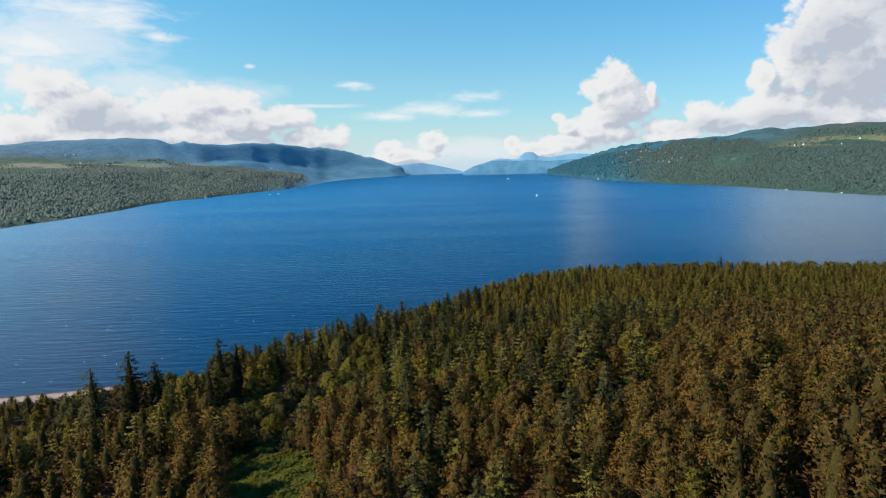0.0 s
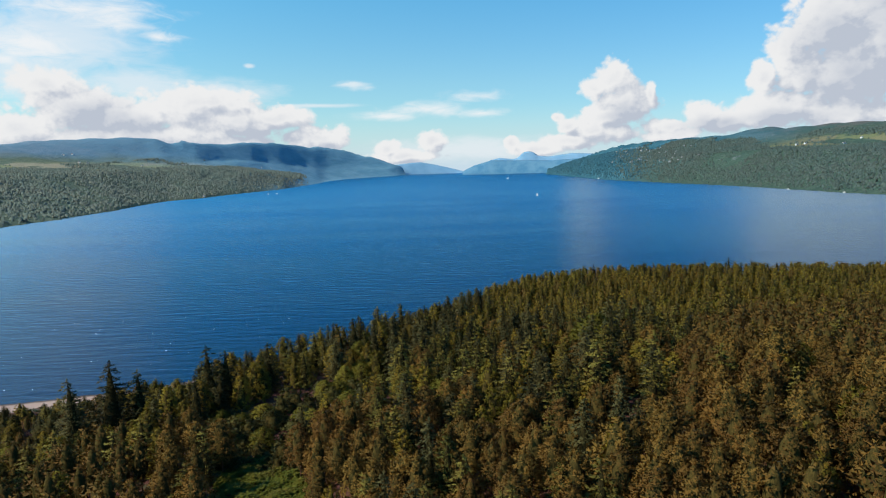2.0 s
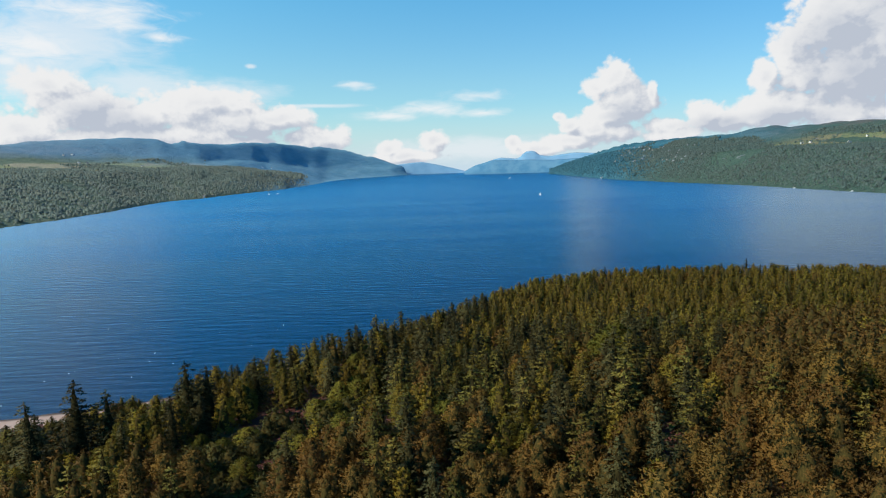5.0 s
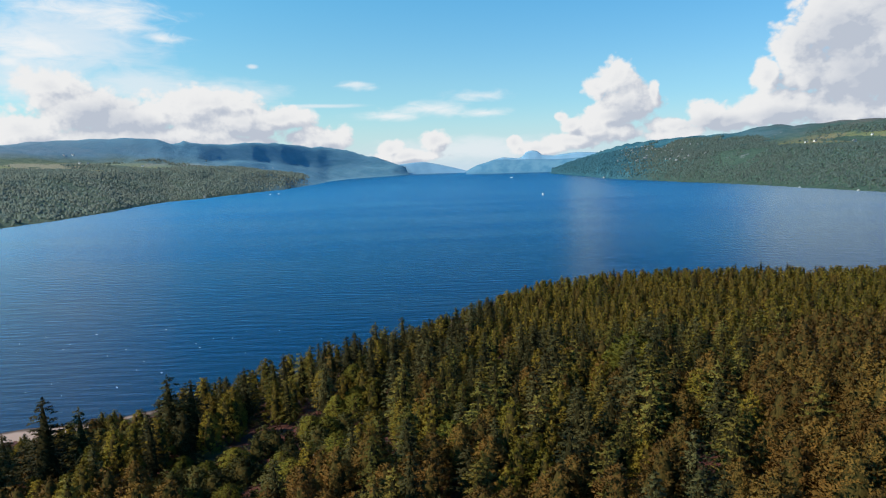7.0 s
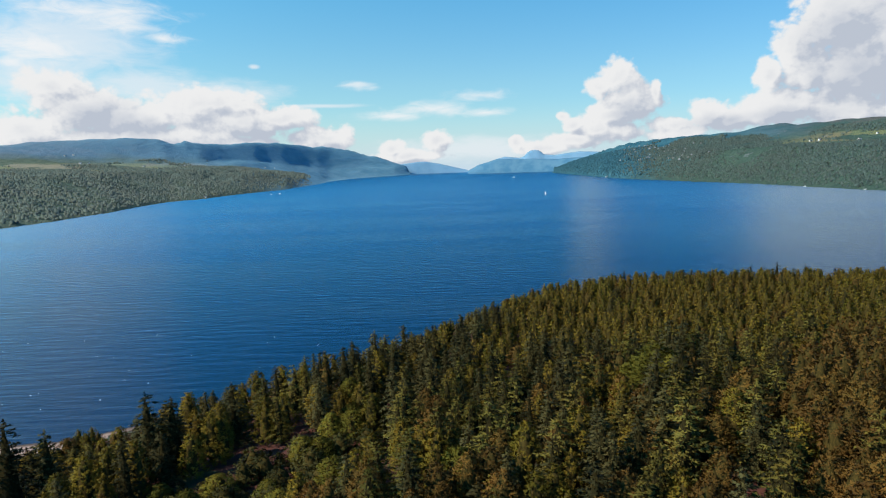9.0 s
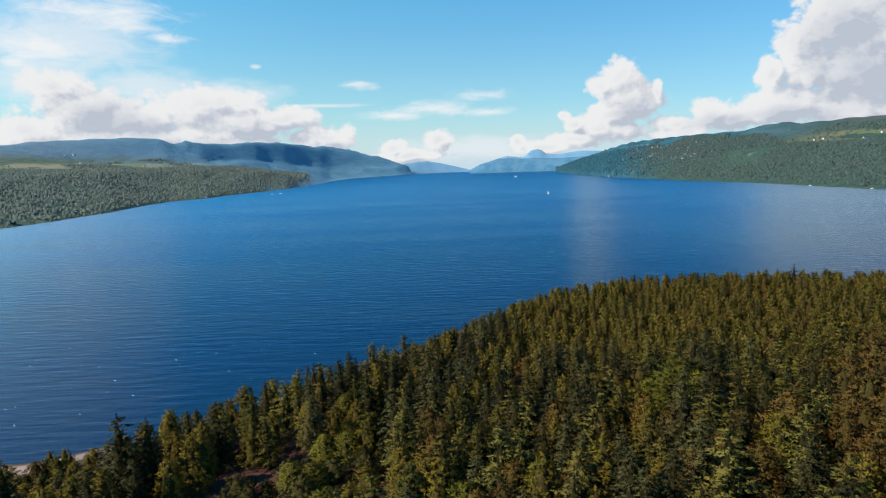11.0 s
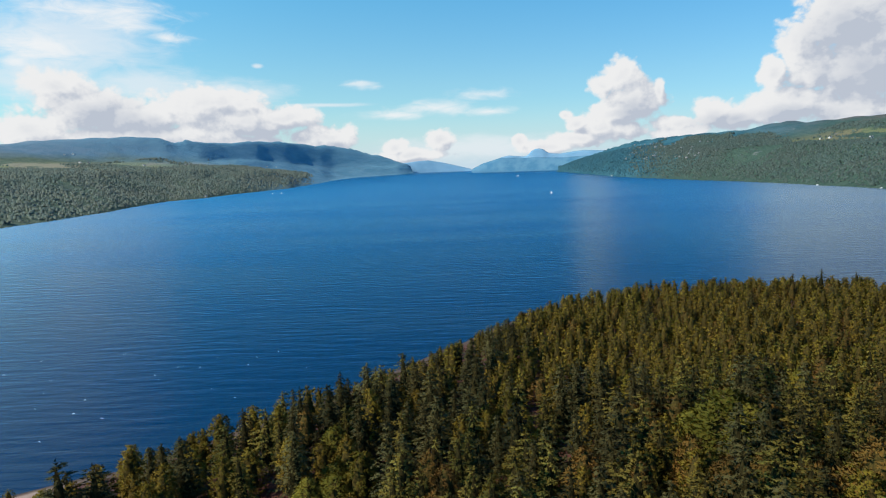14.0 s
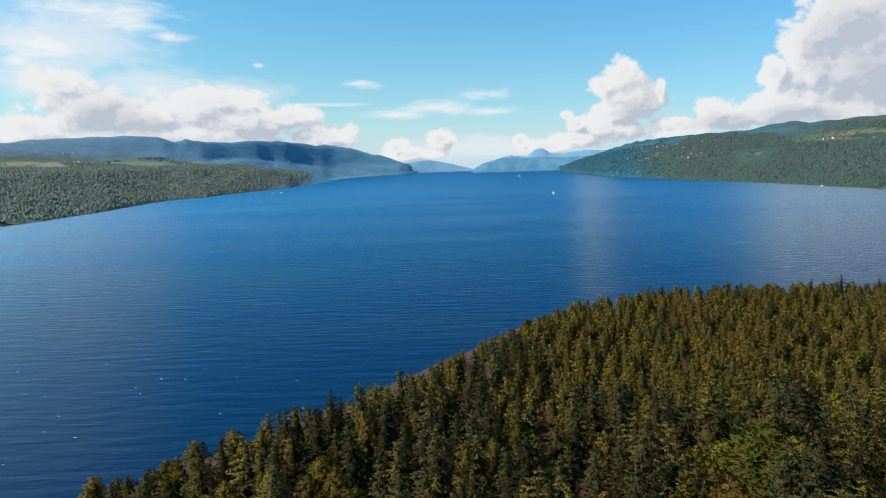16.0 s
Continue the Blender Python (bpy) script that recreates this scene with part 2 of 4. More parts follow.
def floor_material():
    m, n = material("forest_floor")
    p = place_of(n)
    a = n.noise(p, 0.09, 4.0, 0.6)
    g = n.noise(p, 1.3, 6.0, 0.65)
    c = n.mix(g, (0.04, 0.013, 0.008, 1), (0.15, 0.045, 0.03, 1))
    c = n.mix(n.span(a, 0.52, 0.64), c, n.mix(g, (0.02, 0.028, 0.008, 1), (0.055, 0.065, 0.02, 1)))
    finish(n, c, 0.95, g, 0.6, 0.2)
    return m


def sand_material():
    m, n = material("beach_sand")
    p = place_of(n)
    h = n.add("ShaderNodeSeparateXYZ", p).outputs[2]
    g = n.noise(p, 1.8, 6.0, 0.7)
    a = n.noise(p, 0.25, 3.0, 0.5)
    dry = n.mix(g, (0.34, 0.22, 0.165, 1), (0.5, 0.365, 0.295, 1))
    wet = n.mix(g, (0.055, 0.033, 0.022, 1), (0.125, 0.078, 0.055, 1))
    f = n.span(n.math("ADD", h, n.math("MULTIPLY", n.math("SUBTRACT", a, 0.5), 0.3)), 0.12, 0.45)
    f = n.math("MULTIPLY", f, n.span(n.add("ShaderNodeSeparateXYZ", p).outputs[0], -78.0, -96.0))
    finish(n, n.mix(f, wet, dry), n.span(f, 0, 1, 0.75, 0.9), g, 0.5, 0.08, spec=0.2)
    return m


def hill_material(name, wood, wood2, field, straw, moor, moor2, pine, haze_blue, field_lo, field_hi, share, haze_from, haze_to, scree, field_end):
    """Far slopes: woods low down, a few fields on the shelf, moor above; down the loch the colour is painted blue for
    haze.
    """
    m, n = material(name)
    p = place_of(n)
    xyz = n.add("ShaderNodeSeparateXYZ", p)
    h = xyz.outputs[2]
    p = n.vec("MULTIPLY", p, (1.0, 1.0, 3.5))
    big = n.noise(p, 0.0022, 4.0, 0.55)
    mid = n.noise(p, 0.009, 5.0, 0.65)
    fine = n.noise(p, 0.05, 5.0, 0.75)
    c = n.mix(n.span(fine, 0.35, 0.65), wood, wood2)
    wob = n.vec("MULTIPLY_ADD", n.add("ShaderNodeCombineXYZ", mid, big, 0.0), (90, 90, 0), p)
    plots = n.tree.nodes.new("ShaderNodeTexVoronoi")
    n.put(plots, "Vector", n.vec("MULTIPLY", wob, (1.0, 0.5, 0.0)))
    plots.inputs["Scale"].default_value = 0.007
    tint = n.add("ShaderNodeSeparateColor", plots.outputs["Color"])
    shelf = n.math("MULTIPLY", n.span(h, field_lo, field_lo + 12), n.span(h, field_hi, field_hi + 14, 1.0, 0.0))
    open_land = n.math("MULTIPLY", n.span(tint.outputs[0], 1 - share, 1.02 - share), shelf)
    open_land = n.math("MULTIPLY", open_land, n.span(mid, 0.36, 0.44))
    open_land = n.math("MULTIPLY", open_land, n.span(xyz.outputs[1], field_end, field_end - 400.0))
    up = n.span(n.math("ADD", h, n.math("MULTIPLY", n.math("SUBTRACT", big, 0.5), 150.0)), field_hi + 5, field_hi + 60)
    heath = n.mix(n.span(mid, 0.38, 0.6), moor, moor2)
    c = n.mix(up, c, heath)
    c = n.mix(open_land, c, n.mix(n.span(tint.outputs[1], 0.3, 0.7), field, straw))
    # distance haze put into the colour: a blue mixed in further down the loch
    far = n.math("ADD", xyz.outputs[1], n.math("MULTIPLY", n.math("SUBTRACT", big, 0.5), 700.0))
    c = n.mix(n.span(far, haze_from, haze_to), c, n.mix(n.span(mid, 0.35, 0.65), pine, haze_blue))
    if scree:
        bare = n.math("MULTIPLY", n.span(n.noise(p, 0.014, 6.0, 0.75), 0.6, 0.68), n.math("MULTIPLY", n.span(h, 60.0, 90.0), n.span(xyz.outputs[1], 3300.0, 2600.0)))
        bare = n.math("MULTIPLY", bare, n.span(xyz.outputs[1], 1900.0, 2200.0))
        c = n.mix(bare, c, (0.2, 0.21, 0.215, 1))
    finish(n, c, 0.95, n.math("ADD", fine, n.math("MULTIPLY", mid, 2.0)), 0.7, 5.0, spec=0.1)
    return m


FLOOR, SAND = floor_material(), sand_material()
# woods and moor are also paled or blued here, as painted haze
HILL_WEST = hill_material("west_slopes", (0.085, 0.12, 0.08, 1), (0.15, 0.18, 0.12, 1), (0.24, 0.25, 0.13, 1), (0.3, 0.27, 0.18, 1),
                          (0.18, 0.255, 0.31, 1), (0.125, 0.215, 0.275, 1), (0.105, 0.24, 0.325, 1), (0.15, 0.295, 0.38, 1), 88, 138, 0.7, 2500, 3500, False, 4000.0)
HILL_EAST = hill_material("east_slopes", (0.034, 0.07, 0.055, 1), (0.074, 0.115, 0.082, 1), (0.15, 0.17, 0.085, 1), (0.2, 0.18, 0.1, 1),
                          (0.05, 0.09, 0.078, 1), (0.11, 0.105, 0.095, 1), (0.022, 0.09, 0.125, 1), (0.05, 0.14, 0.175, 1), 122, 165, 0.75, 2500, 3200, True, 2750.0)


# ---- land and water ----
HUB = (0.0, 48.0, 68.0)


def squash(x, y, z):
    """Draws the land past 2.4 km in towards 4.85 km, along its own bearing, to fit the reach of the lens."""
    dx, dy, dz = x - HUB[0], y - HUB[1], z - HUB[2]
    d = np.maximum(np.hypot(dx, dy), 1e-6)
    near, room = 2400.0, 2450.0
    k = np.maximum(d - near, 0) / room
    s = np.where(d > near, (near + room * k / (1 + k)) / d, 1.0)
    return HUB[0] + dx * s, HUB[1] + dy * s, HUB[2] + dz * s


rng = np.random.default_rng(7)
LATTICE = rng.random((256, 256))


def fbm(x, y, octaves=5, gain=0.5):
    """Smooth value noise, -1 to 1."""
    total, amp, norm = 0.0, 1.0, 0.0
    for o in range(octaves):
        xi, yi = np.floor(x).astype(int), np.floor(y).astype(int)
        fx, fy = x - xi, y - yi
        fx, fy = fx * fx * (3 - 2 * fx), fy * fy * (3 - 2 * fy)
        g = lambda i, j: LATTICE[(xi + i + 37 * o) & 255, (yi + j + 91 * o) & 255]
        v = (g(0, 0) * (1 - fx) + g(1, 0) * fx) * (1 - fy) + (g(0, 1) * (1 - fx) + g(1, 1) * fx) * fy
        total, norm = total + amp * (2 * v - 1), norm + amp
        amp, x, y = amp * gain, x * 2.03 + 5.1, y * 2.03 + 1.7
    return total / norm


SHORE = [(-900, -100), (-500, 80), (-260, 165), (-180, 190), (-144, 199), (-126, 203), (-103, 208), (-93, 212), (-74, 222), (-57, 239),
         (-40, 258), (-26, 274), (-2, 308), (8, 318), (27, 346), (45, 364), (75, 378), (120, 384), (180, 380), (260, 365), (380, 345), (900, 300)]


def inland(x, y):
    """Metres inland from the near shore; negative over water."""
    pts = np.array(SHORE, float)
    best = np.full(np.shape(x), 1e9)
    for (x0, y0), (x1, y1) in zip(pts[:-1], pts[1:]):
        ex, ey = x1 - x0, y1 - y0
        t = np.clip(((x - x0) * ex + (y - y0) * ey) / (ex * ex + ey * ey), 0, 1)
        best = np.minimum(best, np.hypot(x - x0 - t * ex, y - y0 - t * ey))
    line = np.interp(x, pts[:, 0], pts[:, 1])
    return np.where(y < line, best, -best)


def near_height(x, y):
    d = inland(x, y) + 1.5 * fbm(x / 14, y / 14, 3)
    s = np.clip(d / 45, 0, 1)
    land = 0.11 * np.clip(d, 0, 9) + 3.6 * s * s * (3 - 2 * s)
    land = land + 17 * np.exp(-((x - 100) ** 2 + (y - 90) ** 2) / (2 * 72.0 ** 2)) * np.clip(d / 60, 0, 1)
    land = land + 0.7 * fbm(x / 22, y / 22, 4) * np.clip(d / 20, 0, 1)
    return np.where(d > 0, land, np.maximum(d * 0.16, -6))


# heading, distance of the shore, of the shelf, of the crest; elevation of the crest
WEST = np.array([(-75, 900, 1400, 2600, 3.2), (-50, 980, 1500, 3000, 3.0), (-40, 1080, 1650, 3300, 2.8), (-35.3, 1170, 1800, 3500, 2.95),
                 (-31.5, 1310, 2000, 3800, 3.3), (-27.3, 1573, 2300, 4100, 3.5), (-22.9, 2120, 2900, 4400, 3.2), (-20.2, 2280, 3100, 5000, 3.0),
                 (-15.8, 2920, 3700, 7800, 3.05), (-13.3, 3330, 4200, 10500, 2.95), (-11.6, 4100, 5000, 13500, 2.7), (-10.3, 5000, 6000, 15500, 2.55),
                 (-9.2, 6600, 7700, 17500, 2.5), (-7.8, 8600, 9700, 19000, 2.2), (-6.1, 11000, 12000, 21000, 1.7), (-3.5, 15000, 15900, 23000, 0.87),
                 (-2.2, 20000, 20600, 25000, 0.15)])
WEST_CREST = np.array([(-75, 3.2), (-36, 2.9), (-33.9, 3.0), (-32.3, 3.25), (-30.2, 3.34), (-27.9, 3.48), (-24.7, 3.57), (-23.4, 3.39), (-22.2, 2.96),
                       (-21.4, 3.24), (-20.2, 2.99), (-17.7, 2.87), (-16.5, 3.05), (-14.4, 3.02), (-12.0, 2.78), (-10.8, 2.51), (-9.8, 2.59),
                       (-7.5, 2.2), (-6.0, 1.7), (-4.8, 1.52), (-3.5, 0.87), (-2.2, 0.2)])
EAST = np.array([(11.0, 8702, 9000, 9600, 0.0), (13.0, 5569, 6000, 7400, 0.0), (15.6, 3837, 4300, 5600, 0.0), (18.0, 3193, 3650, 5000, 0.0),
                 (22.3, 2584, 3050, 4300, 0.0), (26.8, 2188, 2650, 3900, 0.0), (31.05, 1840, 2350, 3600, 0.0), (35.0, 1610, 2100, 3300, 0.0),
                 (37.5, 1521, 1980, 3200, 0.0), (50, 1300, 1700, 2900, 0.0), (75, 1150, 1500, 2600, 0.0)])
EAST_CREST = np.array([(11.0, -0.35), (11.65, 0.04), (12.4, 0.42), (13.9, 0.97), (15.4, 1.47), (17.3, 1.99), (19.6, 2.19), (22.4, 2.35), (25.5, 2.44),
                       (26.3, 2.44), (27.95, 2.9), (29.0, 3.02), (30.4, 2.81), (32.3, 2.91), (34.1, 3.05), (36.5, 3.0), (50, 2.9), (75, 2.6)])


def slope_height(az, d, table, crest, shelf_el, shelf_rise, x, y):
    """A shore, a wooded lower slope up to a shelf, then the rise to the crest and a gentle fall behind."""
    shore, shelf, top = (np.interp(az, table[:, 0], table[:, i]) for i in (1, 2, 3))
    e_top = np.interp(az, crest[:, 0], crest[:, 1])
    e_soft = sum(np.interp(az + o, crest[:, 0], crest[:, 1]) for o in (-4, -2, 0, 2, 4)) / 5
    e_shore = np.degrees(np.arctan2(-HUB[2], shore))
    e_shelf = np.minimum(shelf_el, e_shore + (e_soft - e_shore) * 0.62)
    e_mid = np.minimum(e_shelf + shelf_rise, np.minimum(e_soft, e_top) - 0.1)
    mid = shelf + (top - shelf) * 0.45
    u = np.clip((d - shore) / (shelf - shore), 0, 1)
    e = e_shore + (e_shelf - e_shore) * u ** 0.85
    u = np.clip((d - shelf) / (mid - shelf), 0, 1)
    e = e + (e_mid - e_shelf) * u
    u = np.clip((d - mid) / (top - mid), 0, 1)
    e = e + (e_soft + (e_top - e_soft) * u ** 4 - e_mid) * (u * u * (3 - 2 * u))
    h = HUB[2] + d * np.tan(np.radians(e))
    lift = np.clip((d - shore) / (top - shore), 0, 1)
    size = np.minimum(top, 9000) / 4000
    rough = fbm(x / (330 * size), y / (330 * size), 5) * 62 * size * lift * (1.06 - lift)
    rough = rough - np.abs(fbm(x / (900 * size) + 9, y / (900 * size), 3)) * 50 * size * lift * (1.0 - lift)
    h = h + rough - np.maximum(d - top, 0) * 0.09
    return np.where(d < shore, np.maximum((d - shore) * 0.3, -6), np.maximum(h, 0.4))


def land_height(x, y):
    dx, dy = x - HUB[0], y - HUB[1]
    d = np.hypot(dx, dy)
    az = np.degrees(np.arctan2(dx, dy))
    h = near_height(x, y)
    west = slope_height(np.clip(az, -75, -2.2), d, WEST, WEST_CREST, np.interp(az, [-17, -9.4], [0.62, -0.55]), 1.0, x, y)
    east = slope_height(np.clip(az, 11.0, 75), d, EAST, EAST_CREST, 1.1, 0.6, x, y)
    h = np.where((az < -2.2) & (az > -110), np.maximum(h, west), h)
    h = np.where((az > 11.0) & (az < 110), np.maximum(h, east), h)
    return h


def mesh_object(name, verts, faces, mats, slots=None, smooth=True, parent=None):
    me = bpy.data.meshes.new(name)
    me.from_pydata(verts, [], faces)
    for m in mats:
        me.materials.append(m)
    if slots is not None:
        me.polygons.foreach_set("material_index", np.asarray(slots, dtype=np.int32))
    if smooth:
        me.polygons.foreach_set("use_smooth", np.ones(len(me.polygons), dtype=bool))
    me.update()
    ob = new(name, me)
    if parent is not None:
        ob.parent = parent
    return ob


def polar_sheet(azs, ds):
    a, d = np.meshgrid(np.radians(azs), ds, indexing="ij")
    return HUB[0] + d * np.sin(a), HUB[1] + d * np.cos(a)


def grid_faces(ni, nj, wrap):
    i, j = np.meshgrid(np.arange(ni if wrap else ni - 1), np.arange(nj - 1), indexing="ij")
    k = (i + 1) % ni
    return np.stack([i * nj + j, k * nj + j, k * nj + j + 1, i * nj + j + 1], -1).reshape(-1, 4)


def build_ground():
    azs = np.concatenate([np.arange(-180, -60, 6.0), np.arange(-60, -41, 1.0), np.arange(-41, 41, 0.28), np.arange(41, 60, 1.0), np.arange(60, 180, 6.0)])
    ds = np.concatenate([np.linspace(0.02, 360, 91), np.geomspace(372, 40000, 115)])
    x, y = polar_sheet(azs, ds)
    z = land_height(x, y)
    sx, sy, sz = squash(x, y, z)
    faces = grid_faces(len(azs), len(ds), True)
    d = inland(x, y).ravel()[faces].mean(1)
    zf = z.ravel()[faces].mean(1)
    far = (np.hypot(x - HUB[0], y - HUB[1]).ravel()[faces].mean(1) > 700)
    sand_w = np.where(x.ravel()[faces].mean(1) < -88, 13, 5)
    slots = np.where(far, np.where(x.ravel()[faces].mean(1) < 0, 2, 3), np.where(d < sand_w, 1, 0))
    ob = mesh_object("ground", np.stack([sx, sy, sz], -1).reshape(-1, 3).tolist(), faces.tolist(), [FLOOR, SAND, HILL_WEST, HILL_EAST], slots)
    tagged(ob, "wooded headland, sandy shore and hills around the lake", "ground", kind="structure")


def build_water():
    azs = np.concatenate([np.arange(-180, -60, 10.0), np.arange(-60, 60, 2.0), np.arange(60, 180, 10.0)])
    ds = np.concatenate([np.linspace(0.02, 2400, 20), np.geomspace(2500, 80000, 60)])
    x, y = polar_sheet(azs, ds)
    sx, sy, sz = squash(x, y, np.zeros_like(x))
    ob = mesh_object("water", np.stack([sx, sy, sz], -1).reshape(-1, 3).tolist(), grid_faces(len(azs), len(ds), True).tolist(), [WATER])
    tagged(ob, "deep blue lake water ruffled by wind", "water", kind="structure")


build_ground()
build_water()


# ---- far mountains ----
def mountain_material(name, a, b):
    m, n = material(name)
    p = place_of(n)
    f = n.span(n.noise(p, 0.012, 5.0, 0.6), 0.35, 0.65)
    finish(n, n.mix(f, a, b), 1.0, spec=0.0)
    return m


# base colours shifted to pale blue: the haze of distance is painted in
FAR_HAZE = mountain_material("far_haze", (0.075, 0.2, 0.31, 1), (0.125, 0.26, 0.36, 1))
FARTHEST_HAZE = mountain_material("farthest_haze", (0.18, 0.34, 0.48, 1), (0.22, 0.38, 0.52, 1))


def build_mountain(name, label, crest, dist, depth, mat):
    """A hill range given by its crest: heading, elevation."""
    crest = np.array(crest)
    azs = np.linspace(crest[0, 0], crest[-1, 0], 90)
    ds = np.linspace(dist, dist + 2 * depth, 17)
    x, y = polar_sheet(azs, ds)
    d = np.broadcast_to(ds, x.shape)
    e = np.broadcast_to(np.interp(azs, crest[:, 0], crest[:, 1])[:, None], x.shape)
    top = HUB[2] + (dist + depth) * np.tan(np.radians(e))
    u = np.clip(1 - np.abs(d - dist - depth) / depth, 0, 1)
    z = np.maximum(top, 0) * (u ** 0.8) * (1 + 0.14 * fbm(x / 1500, y / 1500, 4) * (1 - u)) - 2
    sx, sy, sz = squash(x, y, z)
    ob = mesh_object(name, np.stack([sx, sy, sz], -1).reshape(-1, 3).tolist(), grid_faces(len(azs), len(ds), False).tolist(), [mat])
    tagged(ob, label, "mountain", kind="structure")


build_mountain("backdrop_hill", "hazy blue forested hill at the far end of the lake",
               [(3.2, 0.0), (4.2, 0.5), (5.0, 0.72), (5.8, 0.95), (6.6, 0.95), (7.9, 0.88), (9.0, 0.9), (10.2, 0.85), (11.2, 0.8), (13.5, 0.9), (16, 0.8)], 12000, 2500, FAR_HAZE)
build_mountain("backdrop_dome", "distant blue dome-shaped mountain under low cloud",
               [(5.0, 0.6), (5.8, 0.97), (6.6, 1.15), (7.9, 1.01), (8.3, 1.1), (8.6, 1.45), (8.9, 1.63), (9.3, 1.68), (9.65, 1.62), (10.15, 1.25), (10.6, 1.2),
                (11.15, 1.16), (12.4, 1.32), (13.2, 1.4), (15, 1.3), (18, 1.2)], 18000, 2500, FARTHEST_HAZE)
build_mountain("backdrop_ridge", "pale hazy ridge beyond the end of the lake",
               [(-6, 0.6), (-3.0, 0.76), (-1.5, 0.92), (-0.7, 0.95), (0.6, 0.71), (2.2, 0.31), (3.2, 0.05)], 26000, 3000, FARTHEST_HAZE)


# ---- trees ----
class Tris:
    def __init__(self):
        self.v, self.f = [], []

    def tri(self, a, b, c):
        k = len(self.v)
        self.v += [a, b, c]
        self.f.append((k, k + 1, k + 2))


def unit(v):
    return v / np.maximum(np.linalg.norm(v, axis=-1, keepdims=True), 1e-6)


class Crown:
    """A crown of many small sprays gathered in clumps; each clump is shaded as a soft rounded body of its own."""

    def __init__(self, seed):
        self.g = np.random.default_rng(seed)
        self.v, self.n, self.inner = [], [], 0

    def clump(self, centre, along, size, count, leaf, lean=0.6):
        """A clump round centre: half length along a direction, half width, half depth; sprays of the given length."""
        g = self.g
        along = unit(np.asarray(along, float))
        side = unit(np.cross(along, (0.02, 0.01, 1.0)))
        up = np.cross(side, along)
        d = unit(g.normal(0, 1, (count, 3)) + (0.15, 0, 0.3))
        reach = np.asarray(size) * (0.35 + 0.65 * g.random((count, 1)) ** 0.5)
        foot = np.asarray(centre) + (d * reach) @ np.stack([along, side, up])
        out = d @ np.stack([along, side, up])
        away = unit(out * 0.8 + along * 0.7 + g.normal(0, 0.45, (count, 3)))
        wide = unit(np.cross(away, out + g.normal(0, 0.5, (count, 3))))
        ln = leaf * g.uniform(0.6, 1.35, (count, 1))
        wd = ln * g.uniform(0.28, 0.5, (count, 1))
        t = np.stack([foot - away * ln * 0.4 + wide * wd, foot - away * ln * 0.4 - wide * wd, foot + away * ln], 1)
        axis = unit(np.array([centre[0], centre[1], 0.0]) + 1e-4)
        shade = unit(out * (1 - lean) + axis * lean + (0, 0, 0.62) + g.normal(0, 0.12, (count, 3)))
        self.n.append(np.repeat(shade[:, None], 3, 1))
        inward = np.sum(np.cross(t[:, 1] - t[:, 0], t[:, 2] - t[:, 0]) * shade, 1) < 0
        t[inward] = t[inward][:, [1, 0, 2]]
        self.v.append(t)

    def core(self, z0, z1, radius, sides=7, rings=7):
        """The inside of the crown, painted dark as shade between sprays: a closed uneven body whose half width is
        radius(u).
        """
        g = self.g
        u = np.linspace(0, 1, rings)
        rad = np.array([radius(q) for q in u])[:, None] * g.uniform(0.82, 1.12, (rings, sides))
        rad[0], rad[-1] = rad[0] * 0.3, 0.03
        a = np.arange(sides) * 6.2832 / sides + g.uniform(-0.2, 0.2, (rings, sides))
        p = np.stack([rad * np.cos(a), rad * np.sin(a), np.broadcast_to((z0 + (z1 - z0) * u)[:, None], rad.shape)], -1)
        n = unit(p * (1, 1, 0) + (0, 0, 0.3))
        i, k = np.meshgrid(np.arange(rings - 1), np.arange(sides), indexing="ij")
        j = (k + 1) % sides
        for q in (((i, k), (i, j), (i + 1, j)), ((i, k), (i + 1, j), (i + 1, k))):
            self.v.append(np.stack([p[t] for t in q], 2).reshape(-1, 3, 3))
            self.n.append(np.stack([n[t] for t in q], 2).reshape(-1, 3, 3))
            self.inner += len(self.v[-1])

    def arrays(self):
        v, n = np.concatenate(self.v).reshape(-1, 3), np.concatenate(self.n).reshape(-1, 3)
        return v, np.arange(len(v)).reshape(-1, 3), n, (np.arange(len(v) // 3) < self.inner).astype(np.int32)


